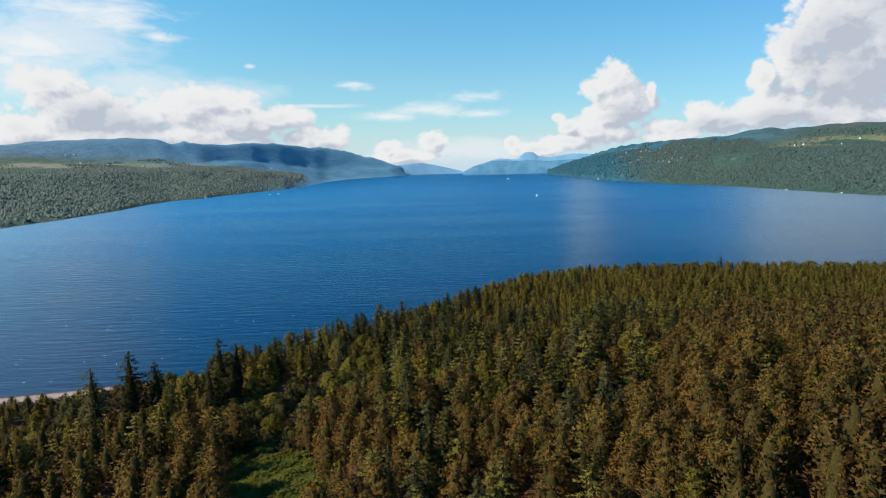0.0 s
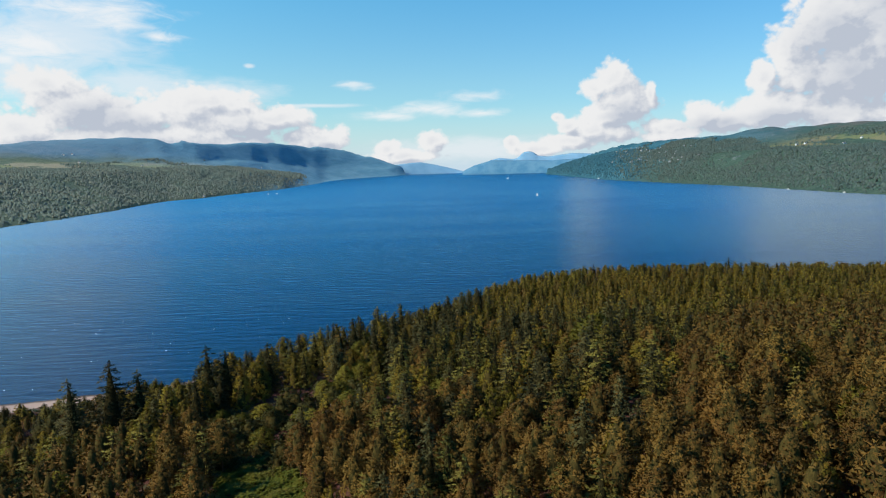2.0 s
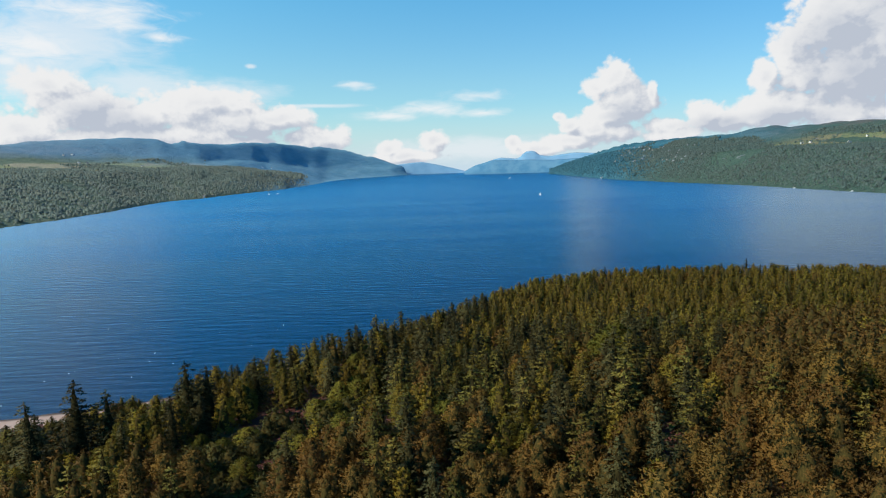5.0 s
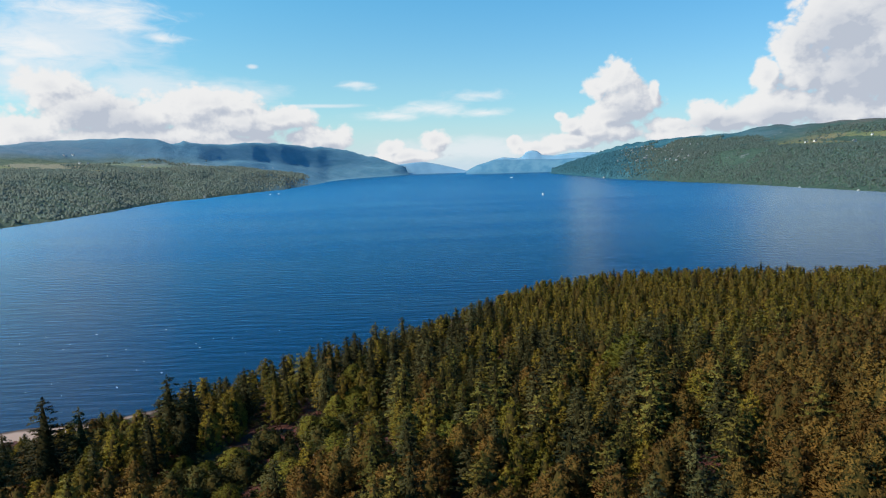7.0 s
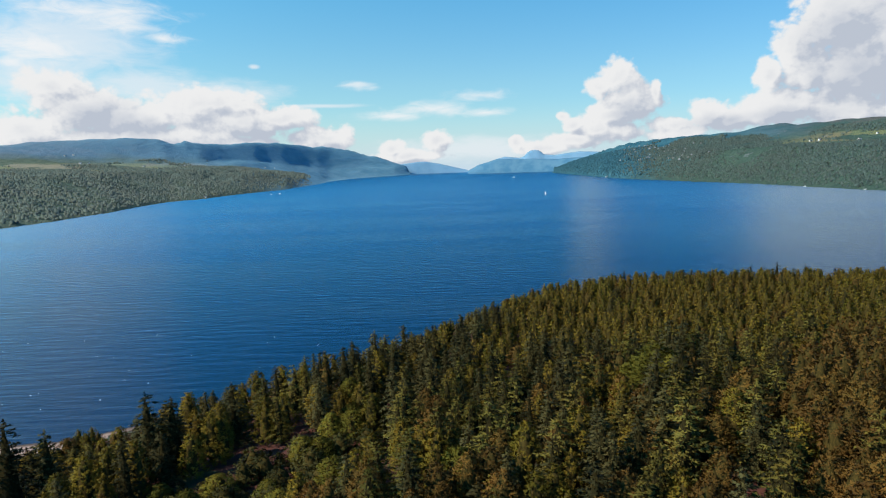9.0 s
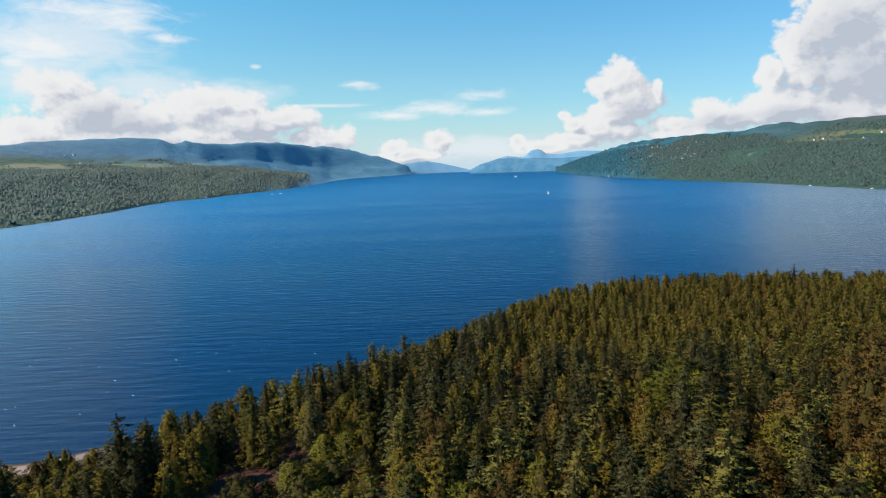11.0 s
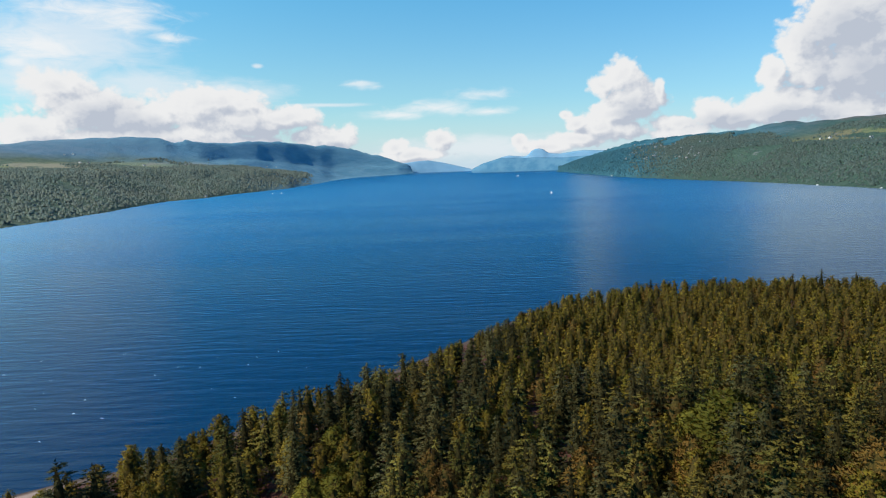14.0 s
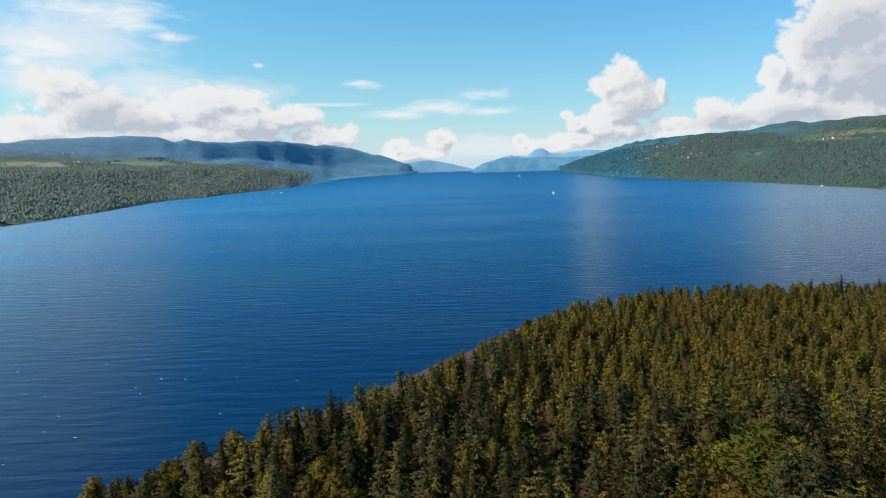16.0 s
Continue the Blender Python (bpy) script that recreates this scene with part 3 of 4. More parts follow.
def layered(seed, h, spread, bare, gap, per, droop, rise, taper, light, leaf=0.42, flat=0.32, ragged=0.35):
    """Whorls of long flat branches, each a chain of sprays that sags and lifts at its tip."""
    c = Crown(seed)
    g = c.g
    z, lean, bias = h * bare, g.random() * 6.28, g.uniform(0.05, 0.25)
    gap, per = (gap * 1.35, per * 0.8) if light else (gap, per)
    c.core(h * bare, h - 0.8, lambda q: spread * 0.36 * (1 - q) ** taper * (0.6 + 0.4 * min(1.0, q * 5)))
    while z < h - 0.5:
        u = (z - h * bare) / (h * (1 - bare))
        reach = spread * (1 - u) ** taper * (0.5 + 0.5 * min(1.0, u * 5)) + 0.25
        count = max(3, int(per * (1 - 0.5 * u) + g.random()))
        a0 = g.random() * 6.28
        for k in range(count):
            a = a0 + 6.2832 * (k + g.uniform(-0.35, 0.35)) / count
            ln = reach * g.uniform(1 - ragged, 1 + 0.6 * ragged) * (1 + bias * math.cos(a - lean))
            way = np.array([math.cos(a), math.sin(a), 0.0])
            zz, lift = z + g.uniform(-0.5, 0.5) * gap, rise * (0.4 + u) + g.uniform(-0.08, 0.08)
            steps = max(1, int(round(ln / (1.5 if light else 1.0))))
            for i in range(steps):
                s = (i + 0.75) / steps
                p = way * ln * s + (0, 0, zz + ln * (lift * s - droop * s * s))
                slope = way + (0, 0, lift - 2 * droop * s)
                wide = (0.3 + 0.14 * ln) * (1.15 - 0.5 * s) * g.uniform(0.8, 1.2)
                c.clump(p, slope, (ln / steps * 0.62, wide, wide * flat), 6 if light else 12, leaf * (1.6 if light else 1.0), 0.52)
        z += gap * g.uniform(0.75, 1.25) * (1 - 0.35 * u)
    c.clump((0, 0, h - 0.6), (0, 0, 1), (1.1, 0.14, 0.14), 14, 0.36)
    return c.arrays()


def tufted(seed, h, spread, bare, clumps, size, profile, light, leaf=0.36, squat=0.8, each=26):
    """Rounded tufts on limbs, set over an uneven body whose half width follows profile(u)."""
    c = Crown(seed)
    g = c.g
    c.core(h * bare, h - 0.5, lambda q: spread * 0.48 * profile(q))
    lump = [(g.random() * 6.28, g.uniform(0.1, 0.9), g.uniform(-0.24, 0.2)) for _ in range(6)]
    n = int(clumps * (0.5 if light else 1.0))
    for i in range(n):
        u = 1 - (1 - (i + g.random()) / n) ** 0.8
        a = i * 2.39996 + g.uniform(-0.5, 0.5)
        swell = 1 + sum(k * math.exp(-((u - q) / 0.2) ** 2) * max(0.0, math.cos(a - b)) for b, q, k in lump)
        rad = spread * profile(u) * swell * g.uniform(0.72, 1.05)
        m = size * g.uniform(0.7, 1.25) * (0.6 + 0.4 * profile(u)) * (1.35 if light else 1.0)
        p = (rad * math.cos(a), rad * math.sin(a), h * bare + (h * (1 - bare) - m * 0.5) * u)
        c.clump(p, (math.cos(a) * 0.6, math.sin(a) * 0.6, 1.0), (m, m * squat, m * squat), 8 if light else each, leaf * (1.8 if light else 1.0), 0.6)
    c.clump((0, 0, h - 0.35), (0, 0, 1), (0.6, 0.25, 0.25), 6 if light else 14, 0.34)
    return c.arrays()


def cone_like(u):
    return (0.55 + 0.45 * min(1.0, u * 6)) * (1 - u) ** 0.55 + 0.05


def egg_like(u):
    return max(0.015, 1 - (abs(u - 0.3) / (0.72 if u > 0.3 else 0.45)) ** 1.7) ** 0.75


def trunk_mesh(r, h, radius, bend=0.0, sides=6, rings=5):
    v, f = [], []
    a0 = r.random() * 6.28
    for i in range(rings):
        u = i / (rings - 1)
        rad = radius * (1 - 0.93 * u) * (1.35 if i == 0 else 1.0)
        cx, cy = bend * math.sin(u * 2.2) * math.cos(a0), bend * math.sin(u * 2.2) * math.sin(a0)
        for k in range(sides):
            a = 6.2832 * k / sides
            v.append((cx + rad * math.cos(a), cy + rad * math.sin(a), -0.6 + u * (h + 0.6)))
    for i in range(rings - 1):
        for k in range(sides):
            k2 = (k + 1) % sides
            f.append((i * sides + k, i * sides + k2, (i + 1) * sides + k2, (i + 1) * sides + k))
    return v, f


def crown_of(kind, seed, h, light=False):
    r = random.Random(seed)
    if kind == "spruce":
        return layered(seed, h, h * r.uniform(0.2, 0.25), 0.06, 1.1, 7, 0.34, 0.16, 0.88, light, 0.34, 0.3)
    if kind == "fir":
        return layered(seed, h, h * r.uniform(0.21, 0.26), 0.1, 1.2, 6.5, 0.2, 0.16, 0.78, light, 0.35, 0.3, 0.45)
    if kind == "larch":
        return tufted(seed, h, h * r.uniform(0.21, 0.26), 0.08, 92, 0.74, cone_like, light, 0.29, 0.8, 27)
    if kind == "pine":
        return tufted(seed, h, h * r.uniform(0.18, 0.22), 0.26, 86, 0.82, egg_like, light, 0.29, 0.85, 29)
    if kind == "birch":
        return tufted(seed, h, h * r.uniform(0.24, 0.29), 0.14, 110, 0.85, egg_like, light, 0.32, 0.9, 34)
    return tufted(seed, h, h * 0.5, 0.04, 30, 0.55, egg_like, light, 0.26, 0.9, 20)


KINDS = {
    "spruce": (SPRUCE_LEAF, SPRUCE_BARK, "tall dark green spruce with drooping branches", 20.0),
    "fir": (FIR_LEAF, SPRUCE_BARK, "mid-green fir with layered spreading branches", 18.0),
    "larch": (LARCH_LEAF, PINE_BARK, "yellow-green larch in a dense stand", 14.0),
    "pine": (PINE_LEAF, PINE_BARK, "olive-brown pine with a reddish trunk", 15.0),
    "birch": (BROAD_LEAF, BIRCH_BARK, "bright yellow-green broadleaf tree among conifers", 12.0),
    "shrub": (SHRUB_LEAF, SPRUCE_BARK, "grey-green shrub at the edge of the clearing", 4.0),
}
VARIANTS = 6
models, light_models = {}, {}
for ki, (kind, (leaf, bark, label, hh)) in enumerate(KINDS.items()):
    models[kind], light_models[kind] = [], []
    for i in range(VARIANTS):
        r = random.Random(1000 * ki + i)
        cv, cf, cn, inner = crown_of(kind, 1000 * ki + i, hh)
        me = bpy.data.meshes.new("crown")
        me.from_pydata(cv.tolist(), [], cf.tolist())
        me.materials.append(leaf)
        me.materials.append(CORE_SHADE if kind in ("spruce", "fir") else PALE_CORE_SHADE)
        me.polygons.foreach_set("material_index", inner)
        me.polygons.foreach_set("use_smooth", np.ones(len(me.polygons), dtype=bool))
        me.normals_split_custom_set_from_vertices(cn.tolist())
        tv, tf = trunk_mesh(r, hh * 0.95, hh * 0.0115, 0.25 if kind in ("pine", "birch") else 0.05)
        mt = bpy.data.meshes.new("trunk")
        mt.from_pydata(tv, [], tf)
        mt.materials.append(bark)
        models[kind].append((me, mt))
        if i < 4:
            light_models[kind].append(crown_of(kind, 5000 + 100 * ki + i, hh, True))


def plant(kind, x, y, h, r, top=None, widen=1.0):
    """One tree as a thing: an Empty at its foot with trunk and crown."""
    leaf, bark, label, hh = KINDS[kind]
    z = float(near_height(np.array(x), np.array(y))) - 0.1
    if top is not None:
        h = top - z
    me, mt = models[kind][r.randrange(VARIANTS)]
    root = new(kind + ("" if kind == "shrub" else "_tree"))
    s = h / hh
    wide = s ** 0.7 * r.uniform(1.08, 1.42) * (1.25 if h < 8 else 1.0) * widen
    root.matrix_basis = Matrix.LocRotScale((x, y, z), Euler((r.uniform(-0.03, 0.03), r.uniform(-0.03, 0.03), r.random() * 6.28)), (wide, wide, s))
    for nm, data in (("trunk", mt), ("crown", me)):
        o = new(nm, data)
        o.parent = root
    tagged(root, label, "shrub" if kind == "shrub" else "tree", {"shrub": "shrubs round the clearing"}.get(kind, kind + " trees of the headland"))


# trees that stand out: kind, x, y, height of the top above the lake
MARKED = [("spruce", -87, 154, 22.5), ("spruce", -81, 160, 24.5), ("spruce", -62, 176, 23.3), ("spruce", -58, 178, 21.5), ("spruce", -50, 192, 19.5),
          ("spruce", -26, 213, 21.5), ("spruce", -11, 237, 20.8), ("spruce", -8, 233, 19.0), ("spruce", 17, 271, 18.5), ("spruce", 20, 262, 20.0),
          ("larch", -50, 212, 15.8), ("larch", -45, 219, 15.0), ("fir", -40, 228, 14.8), ("spruce", 12, 250, 22.0), ("spruce", 29, 218, 23.0),
          ("spruce", 57, 200, 29.5), ("spruce", 29, 185, 28.0), ("spruce", -75, 163, 21.0), ("birch", 50.5, 190.5, 25.5), ("spruce", -94, 166, 15.0), ("pine", -97, 184, 8.0), ("larch", -92, 187, 8.6), ("pine", -88, 190, 8.4), ("larch", -91, 181, 9.4), ("larch", -84, 191, 9.0)]
MARKED += [("spruce", 25, 176, 26), ("fir", 37.5, 143, 31.5), ("pine", 56, 160, 29.5), ("spruce", 51, 179, 30), ("spruce", 20, 128, 29), ("pine", 29, 101, 30.5),
           ("pine", 73, 133, 36), ("spruce", 57, 179, 27), ("spruce", 65, 211, 26), ("larch", 111, 235, 25), ("fir", 46, 166, 28), ("fir", 34, 187, 22.5), ("birch", 52.8, 187.5, 24), ("birch", 48, 188.5, 23.5)]
for kind, x, y, top in MARKED:
    plant(kind, x, y, 0, random.Random(int(x * 7 + y)), top, 1.5 if kind == "birch" else 1.22)
FIXED = [(m[1], m[2]) for m in MARKED]


def stand_kind(x, y, d, r):
    """Which tree grows here, and how high; None where nothing does."""
    edge = np.interp(y, [90, 109, 148, 188, 226, 260], [30, 40, 58, 80, 112, 170])
    u = r.random()
    # clearing with bracken, and the open strip of red litter behind the shore row
    if ((x + 33 + 0.25 * (y - 118)) / 10) ** 2 + ((y - 116) / 25) ** 2 < 1:
        return None
    across, along = ((x + 51) - (y - 170)) * 0.707, ((x + 51) + (y - 170)) * 0.707
    if abs(across) < 3 and -10 < along < 22:
        return None
    if across > 0 and 136 < y < 186 and -0.37 < x / (y + 2) < -0.19:
        return ("shrub", r.uniform(2.2, 4.4)) if u < 0.8 else ("birch", r.uniform(4, 6))
    if ((x + 24) / 9) ** 2 + ((y - 172) / 24) ** 2 < 1:
        return ("shrub", r.uniform(2.5, 5.5)) if u < 0.5 else ("birch", r.uniform(5, 8))
    if d < 22 and x < 60:
        return ("larch", r.uniform(7.5, 10.5)) if u < 0.8 else ("fir", r.uniform(8, 11))
    if d < 34 and y < 310:
        return ("larch", r.uniform(10, 13)) if u < 0.48 else ("fir", r.uniform(10, 14)) if u < 0.68 else ("spruce", r.uniform(11, 15))
    if y > 215 + 0.12 * x and x > 8:
        return ("larch", r.uniform(9.4, 11.2)) if u < 0.9 else ("pine", r.uniform(9, 11)) if u < 0.96 else ("spruce", r.uniform(11, 14))
    if x > edge:
        return ("pine", r.uniform(12.8, 14.8)) if u < 0.9 else ("larch", r.uniform(12, 14)) if u < 0.95 else ("fir", r.uniform(13, 16))
    if -16 < x < 32 and 185 < y < 272 and d > 24:
        return ("spruce", r.uniform(12, 17)) if u < 0.5 else ("fir", r.uniform(11, 15)) if u < 0.75 else ("larch", r.uniform(9, 12))
    if x < -14 and 146 < y < 200:
        return ("larch", r.uniform(9, 12.5)) if u < 0.45 else ("fir", r.uniform(10, 13)) if u < 0.65 else ("spruce", r.uniform(11, 15))
    if x < -14 and y < 175:
        return ("pine", r.uniform(10, 13.5)) if u < 0.68 else ("fir", r.uniform(10, 14)) if u < 0.8 else ("spruce", r.uniform(10, 15)) if u < 0.88 else ("larch", r.uniform(9, 13)) if u < 0.95 else ("birch", r.uniform(7, 10))
    if y < 135:
        return ("pine", r.uniform(11, 14)) if u < 0.5 else ("spruce", r.uniform(12, 17)) if u < 0.72 else ("fir", r.uniform(12, 16)) if u < 0.92 else ("larch", r.uniform(11, 14))
    return ("spruce", r.uniform(13, 18.5)) if u < 0.22 else ("fir", r.uniform(12, 17)) if u < 0.55 else ("larch", r.uniform(11, 14.5)) if u < 0.76 else ("pine", r.uniform(11, 14)) if u < 0.95 else ("birch", r.uniform(9, 12))


def lay_out():
    r = random.Random(42)
    spots = []
    step = 5.9
    row = 0
    y = 55.0
    while y < 385:
        x = -165.0 + (row % 2) * step / 2
        while x < 330:
            px, py = x + r.uniform(-2.5, 2.5), y + r.uniform(-2.4, 2.4)
            if abs(px) < 0.76 * (py + 6) + 14:
                spots.append((px, py))
            x += step
        y += step * 0.9
        row += 1
    ds = inland(np.array([s[0] for s in spots]), np.array([s[1] for s in spots]))
    trees = []
    for (px, py), d in zip(spots, ds):
        if d < (24 if px < -92 else 14 if py < 255 else 11) or min((px - a) ** 2 + (py - b) ** 2 for a, b in FIXED) < 14 or (px - 50) ** 2 + (py - 186) ** 2 < 55:
            continue
        k = stand_kind(px, py, d, r)
        if k and r.random() < 0.9 + 0.5 * fbm(np.array(px / 11), np.array(py / 11), 2):
            cap = (0.52 if py < 250 else 0.42) * d - 1.0 + r.uniform(-1, 2.0) if px < 90 else 99
            if px < -70:
                cap = 69 - 0.375 * math.hypot(px, py - 17) - 4.0 + r.uniform(-1, 1)
            trees.append((k[0], px, py, max(5.2, min(k[1], cap))))
    # low growth behind the beach
    y = 120.0
    while y < 196:
        x = -150.0
        while x < -72:
            px, py = x + r.uniform(-1.5, 1.5), y + r.uniform(-1.5, 1.5)
            d = float(inland(np.array(px), np.array(py)))
            if d > 18 and abs(px) < 0.76 * (py + 6) + 8:
                trees.append((r.choice(("shrub", "pine", "larch")), px, py, r.uniform(2.2, 3.2) if d < 28 and px < -92 else r.uniform(3.2, 5.0)))
            x += 4.4
        y += 4.2
    # undergrowth in the opening behind the shore row
    y = 136.0
    while y < 188:
        x = -66.0
        while x < -12:
            px, py = x + r.uniform(-1.3, 1.3), y + r.uniform(-1.3, 1.3)
            if (px + 51) - (py - 170) > 5.0 and -0.37 < px / (py + 2) < -0.12 and r.random() < 0.8:
                trees.append(("shrub", px, py, r.uniform(1.6, 3.6)))
            x += 3.7
        y += 3.5
    # brown scrub at the tip of the headland
    for _ in range(9):
        trees.append(("pine", r.uniform(30, 46), r.uniform(326, 345), r.uniform(4.5, 6.5)))
    return trees


trees = lay_out()
count, joined = {}, {}
r_plant = random.Random(11)
for kind, x, y, h in sorted(trees, key=lambda q: (q[1] - 15) ** 2 * 0.55 + (q[2] - 135) ** 2):
    count[kind] = count.get(kind, 0) + 1
    if count[kind] <= 170:
        plant(kind, x, y, h, r_plant)
    else:
        joined.setdefault(kind, []).append((x, y, h))

for kind, spots in joined.items():
    leaf, bark, label, hh = KINDS[kind]
    vs, fs, ns, base = [], [], [], 0
    tvs, tfs, slots, tones = [], [], [], []
    r = random.Random(77)
    zs = near_height(np.array([s[0] for s in spots]), np.array([s[1] for s in spots]))
    for (x, y, h), z in zip(spots, zs):
        v, f, nn, inner = r.choice(light_models[kind])
        a, s = r.random() * 6.28, h / hh
        w = s ** 0.8 * r.uniform(1.1, 1.4)
        p = np.stack([(v[:, 0] * math.cos(a) - v[:, 1] * math.sin(a)) * w + x, (v[:, 0] * math.sin(a) + v[:, 1] * math.cos(a)) * w + y, v[:, 2] * s + z], -1)
        vs.append(p), fs.append(f + base), slots.append(inner), tones.append(np.full(len(p), r.uniform(-0.42, 0.42)))
        ns.append(np.stack([nn[:, 0] * math.cos(a) - nn[:, 1] * math.sin(a), nn[:, 0] * math.sin(a) + nn[:, 1] * math.cos(a), nn[:, 2]], -1))
        base += len(p)
        tv, tf = trunk_mesh(r, h * 0.9, h * 0.011, 0.1, 4, 2)
        k = len(tvs)
        tvs += [(q[0] + x, q[1] + y, q[2] + z) for q in tv]
        tfs += [tuple(i + k for i in q) for q in tf]
    root = new(kind + "_wood")
    tagged(root, "dense stand of " + label, "trees", kind="stuff")
    ob = mesh_object("crowns", np.concatenate(vs).tolist(), np.concatenate(fs).tolist(), [leaf, CORE_SHADE if kind in ("spruce", "fir") else PALE_CORE_SHADE], np.concatenate(slots), parent=root)
    ob.data.normals_split_custom_set_from_vertices(np.concatenate(ns).tolist())
    ob.data.attributes.new("tone", "FLOAT", "POINT").data.foreach_set("value", np.concatenate(tones).astype(np.float32))
    mesh_object("trunks", tvs, tfs, [bark], parent=root)


# ---- woods on the far shores ----
def far_tree(r, tall):
    """A small uneven crown seen from afar, reaching down to the ground."""
    v, f, n = [], [], 5
    rings = ((0.0, 0.44), (0.5, 0.3)) if tall else ((0.0, 0.44), (0.58, 0.47))
    top = 1.3 if tall else r.uniform(0.95, 1.1)
    for z, rad in rings:
        for i in range(n):
            a = 6.2832 * (i + r.uniform(-0.3, 0.3)) / n
            m = rad * r.uniform(0.75, 1.25)
            v.append((m * math.cos(a), m * math.sin(a), z + r.uniform(-0.1, 0.12)))
    v.append((r.uniform(-0.12, 0.12), r.uniform(-0.12, 0.12), top))
    for i in range(n):
        k = (i + 1) % n
        f += [(i, k, n + k), (i, n + k, n + i), (n + i, n + k, 2 * n)]
    return np.array(v), np.array(f)


# far leaves: greyed and blued, with the haze of distance in their colour
HAZY_WEST_LEAF = leaf_material("hazy_west_leaves", (0.045, 0.078, 0.066, 1), (0.135, 0.175, 0.142, 1), (0.145, 0.155, 0.13, 1), 0.1, 0.01, 0.5)
HAZY_EAST_LEAF = leaf_material("hazy_east_leaves", (0.03, 0.068, 0.062, 1), (0.085, 0.124, 0.106, 1), (0.09, 0.106, 0.093, 1), 0.1, 0.006, 0.5)
# strongest blue: painted haze over the furthest trees
HAZY_POINT_LEAF = leaf_material("hazy_point_leaves", (0.02, 0.085, 0.12, 1), (0.05, 0.14, 0.18, 1), (0.045, 0.12, 0.15, 1), 0.1, 0.01, 0.55)


def far_wood(name, label, leaf, count, table, az_lo, az_hi, fade_lo, fade_hi, thin, reach, clearing, seed, start=0.0, cover=1.6):
    """Trees over a far slope: thinned towards its upper edge, clumped, and fading out at both ends."""
    r = random.Random(seed)
    g = np.random.default_rng(seed)
    m = count * 8
    az = g.uniform(az_lo, az_hi, m)
    shore, shelf, top = (np.interp(az, table[:, 0], table[:, i]) for i in (1, 2, 3))
    limit = shore + (shelf - shore) * min(reach, 1.0) + (top - shelf) * max(0.0, reach - 1.0)
    u = start + (1 - start) * g.random(m) ** 0.8
    d = shore + 6 + u * (limit - shore)
    x, y = HUB[0] + d * np.sin(np.radians(az)), HUB[1] + d * np.cos(np.radians(az))
    chance = np.clip(d / 3200, 0.25, 1.0) * np.clip(cover + 2.4 * fbm(x / 190, y / 190, 3) - thin * u ** 2, 0.0, 1)
    chance = chance * np.clip((az - az_lo) / fade_lo, 0, 1) * np.clip((az_hi - az) / fade_hi, 0, 1)
    z = land_height(x, y)
    if clearing:
        el = np.degrees(np.arctan2(z - HUB[2], d)) + 0.16 * fbm(x / 120, y / 120, 3)
        chance = np.where((az > clearing[0]) & (el > clearing[1]) & (el < clearing[2]), chance * 0.06, chance)
    keep = np.flatnonzero(g.random(m) < chance)[:count]
    x, y, z, d = x[keep], y[keep], z[keep], d[keep]
    sx, sy, sz = squash(x, y, z)
    ratio = np.hypot(sx - HUB[0], sy - HUB[1]) / d
    shapes = [far_tree(r, i % 4 == 0) for i in range(8)]
    vs, fs, ns, base = [], [], [], 0
    for i in range(len(x)):
        v, f = shapes[r.randrange(8)]
        far = ratio[i] * (1.0 + max(0.0, d[i] - 2600) / 2500)
        w, h, a = r.uniform(4.0, 8.0) * far, r.uniform(3.6, 7.0) * far, r.random() * 6.28
        p = np.stack([(v[:, 0] * math.cos(a) - v[:, 1] * math.sin(a)) * w + sx[i], (v[:, 0] * math.sin(a) + v[:, 1] * math.cos(a)) * w + sy[i], v[:, 2] * h + sz[i]], -1)
        vs.append(p), fs.append(f + base)
        ns.append(unit((p - (sx[i], sy[i], sz[i])) / (w, w, h) * (0.75, 0.75, 0.4) + (r.gauss(0, 0.2), r.gauss(0, 0.2), 0.62)))
        base += len(p)
    ob = mesh_object(name, np.concatenate(vs).tolist(), np.concatenate(fs).tolist(), [leaf], smooth=True)
    ob.data.normals_split_custom_set_from_vertices(np.concatenate(ns).tolist())
    tagged(ob, label, "trees", kind="stuff")


far_wood("west_shore_woods", "mixed green woodland on the slope above the far shore", HAZY_WEST_LEAF, 18500, WEST, -40, -11.0, 0.5, 4.0, 0.8, 1.2, None, 5, 0.0, 2.0)
far_wood("west_hedgerows", "hedgerow trees and copses between fields on the far shelf", HAZY_WEST_LEAF, 1500, WEST, -40, -19.5, 0.5, 4.0, 1.6, 1.5, None, 15, 0.5)
far_wood("east_shore_woods", "green woodland climbing the steep far hillside", HAZY_EAST_LEAF, 17500, EAST, 16.5, 40, 5.0, 0.5, 1.5, 1.8, (29.3, 1.25, 2.05), 6)
far_wood("east_point_woods", "dark woods on the distant point, painted blue-green for haze", HAZY_POINT_LEAF, 6000, EAST, 10.9, 20.0, 0.2, 4.5, 1.2, 1.7, None, 7)


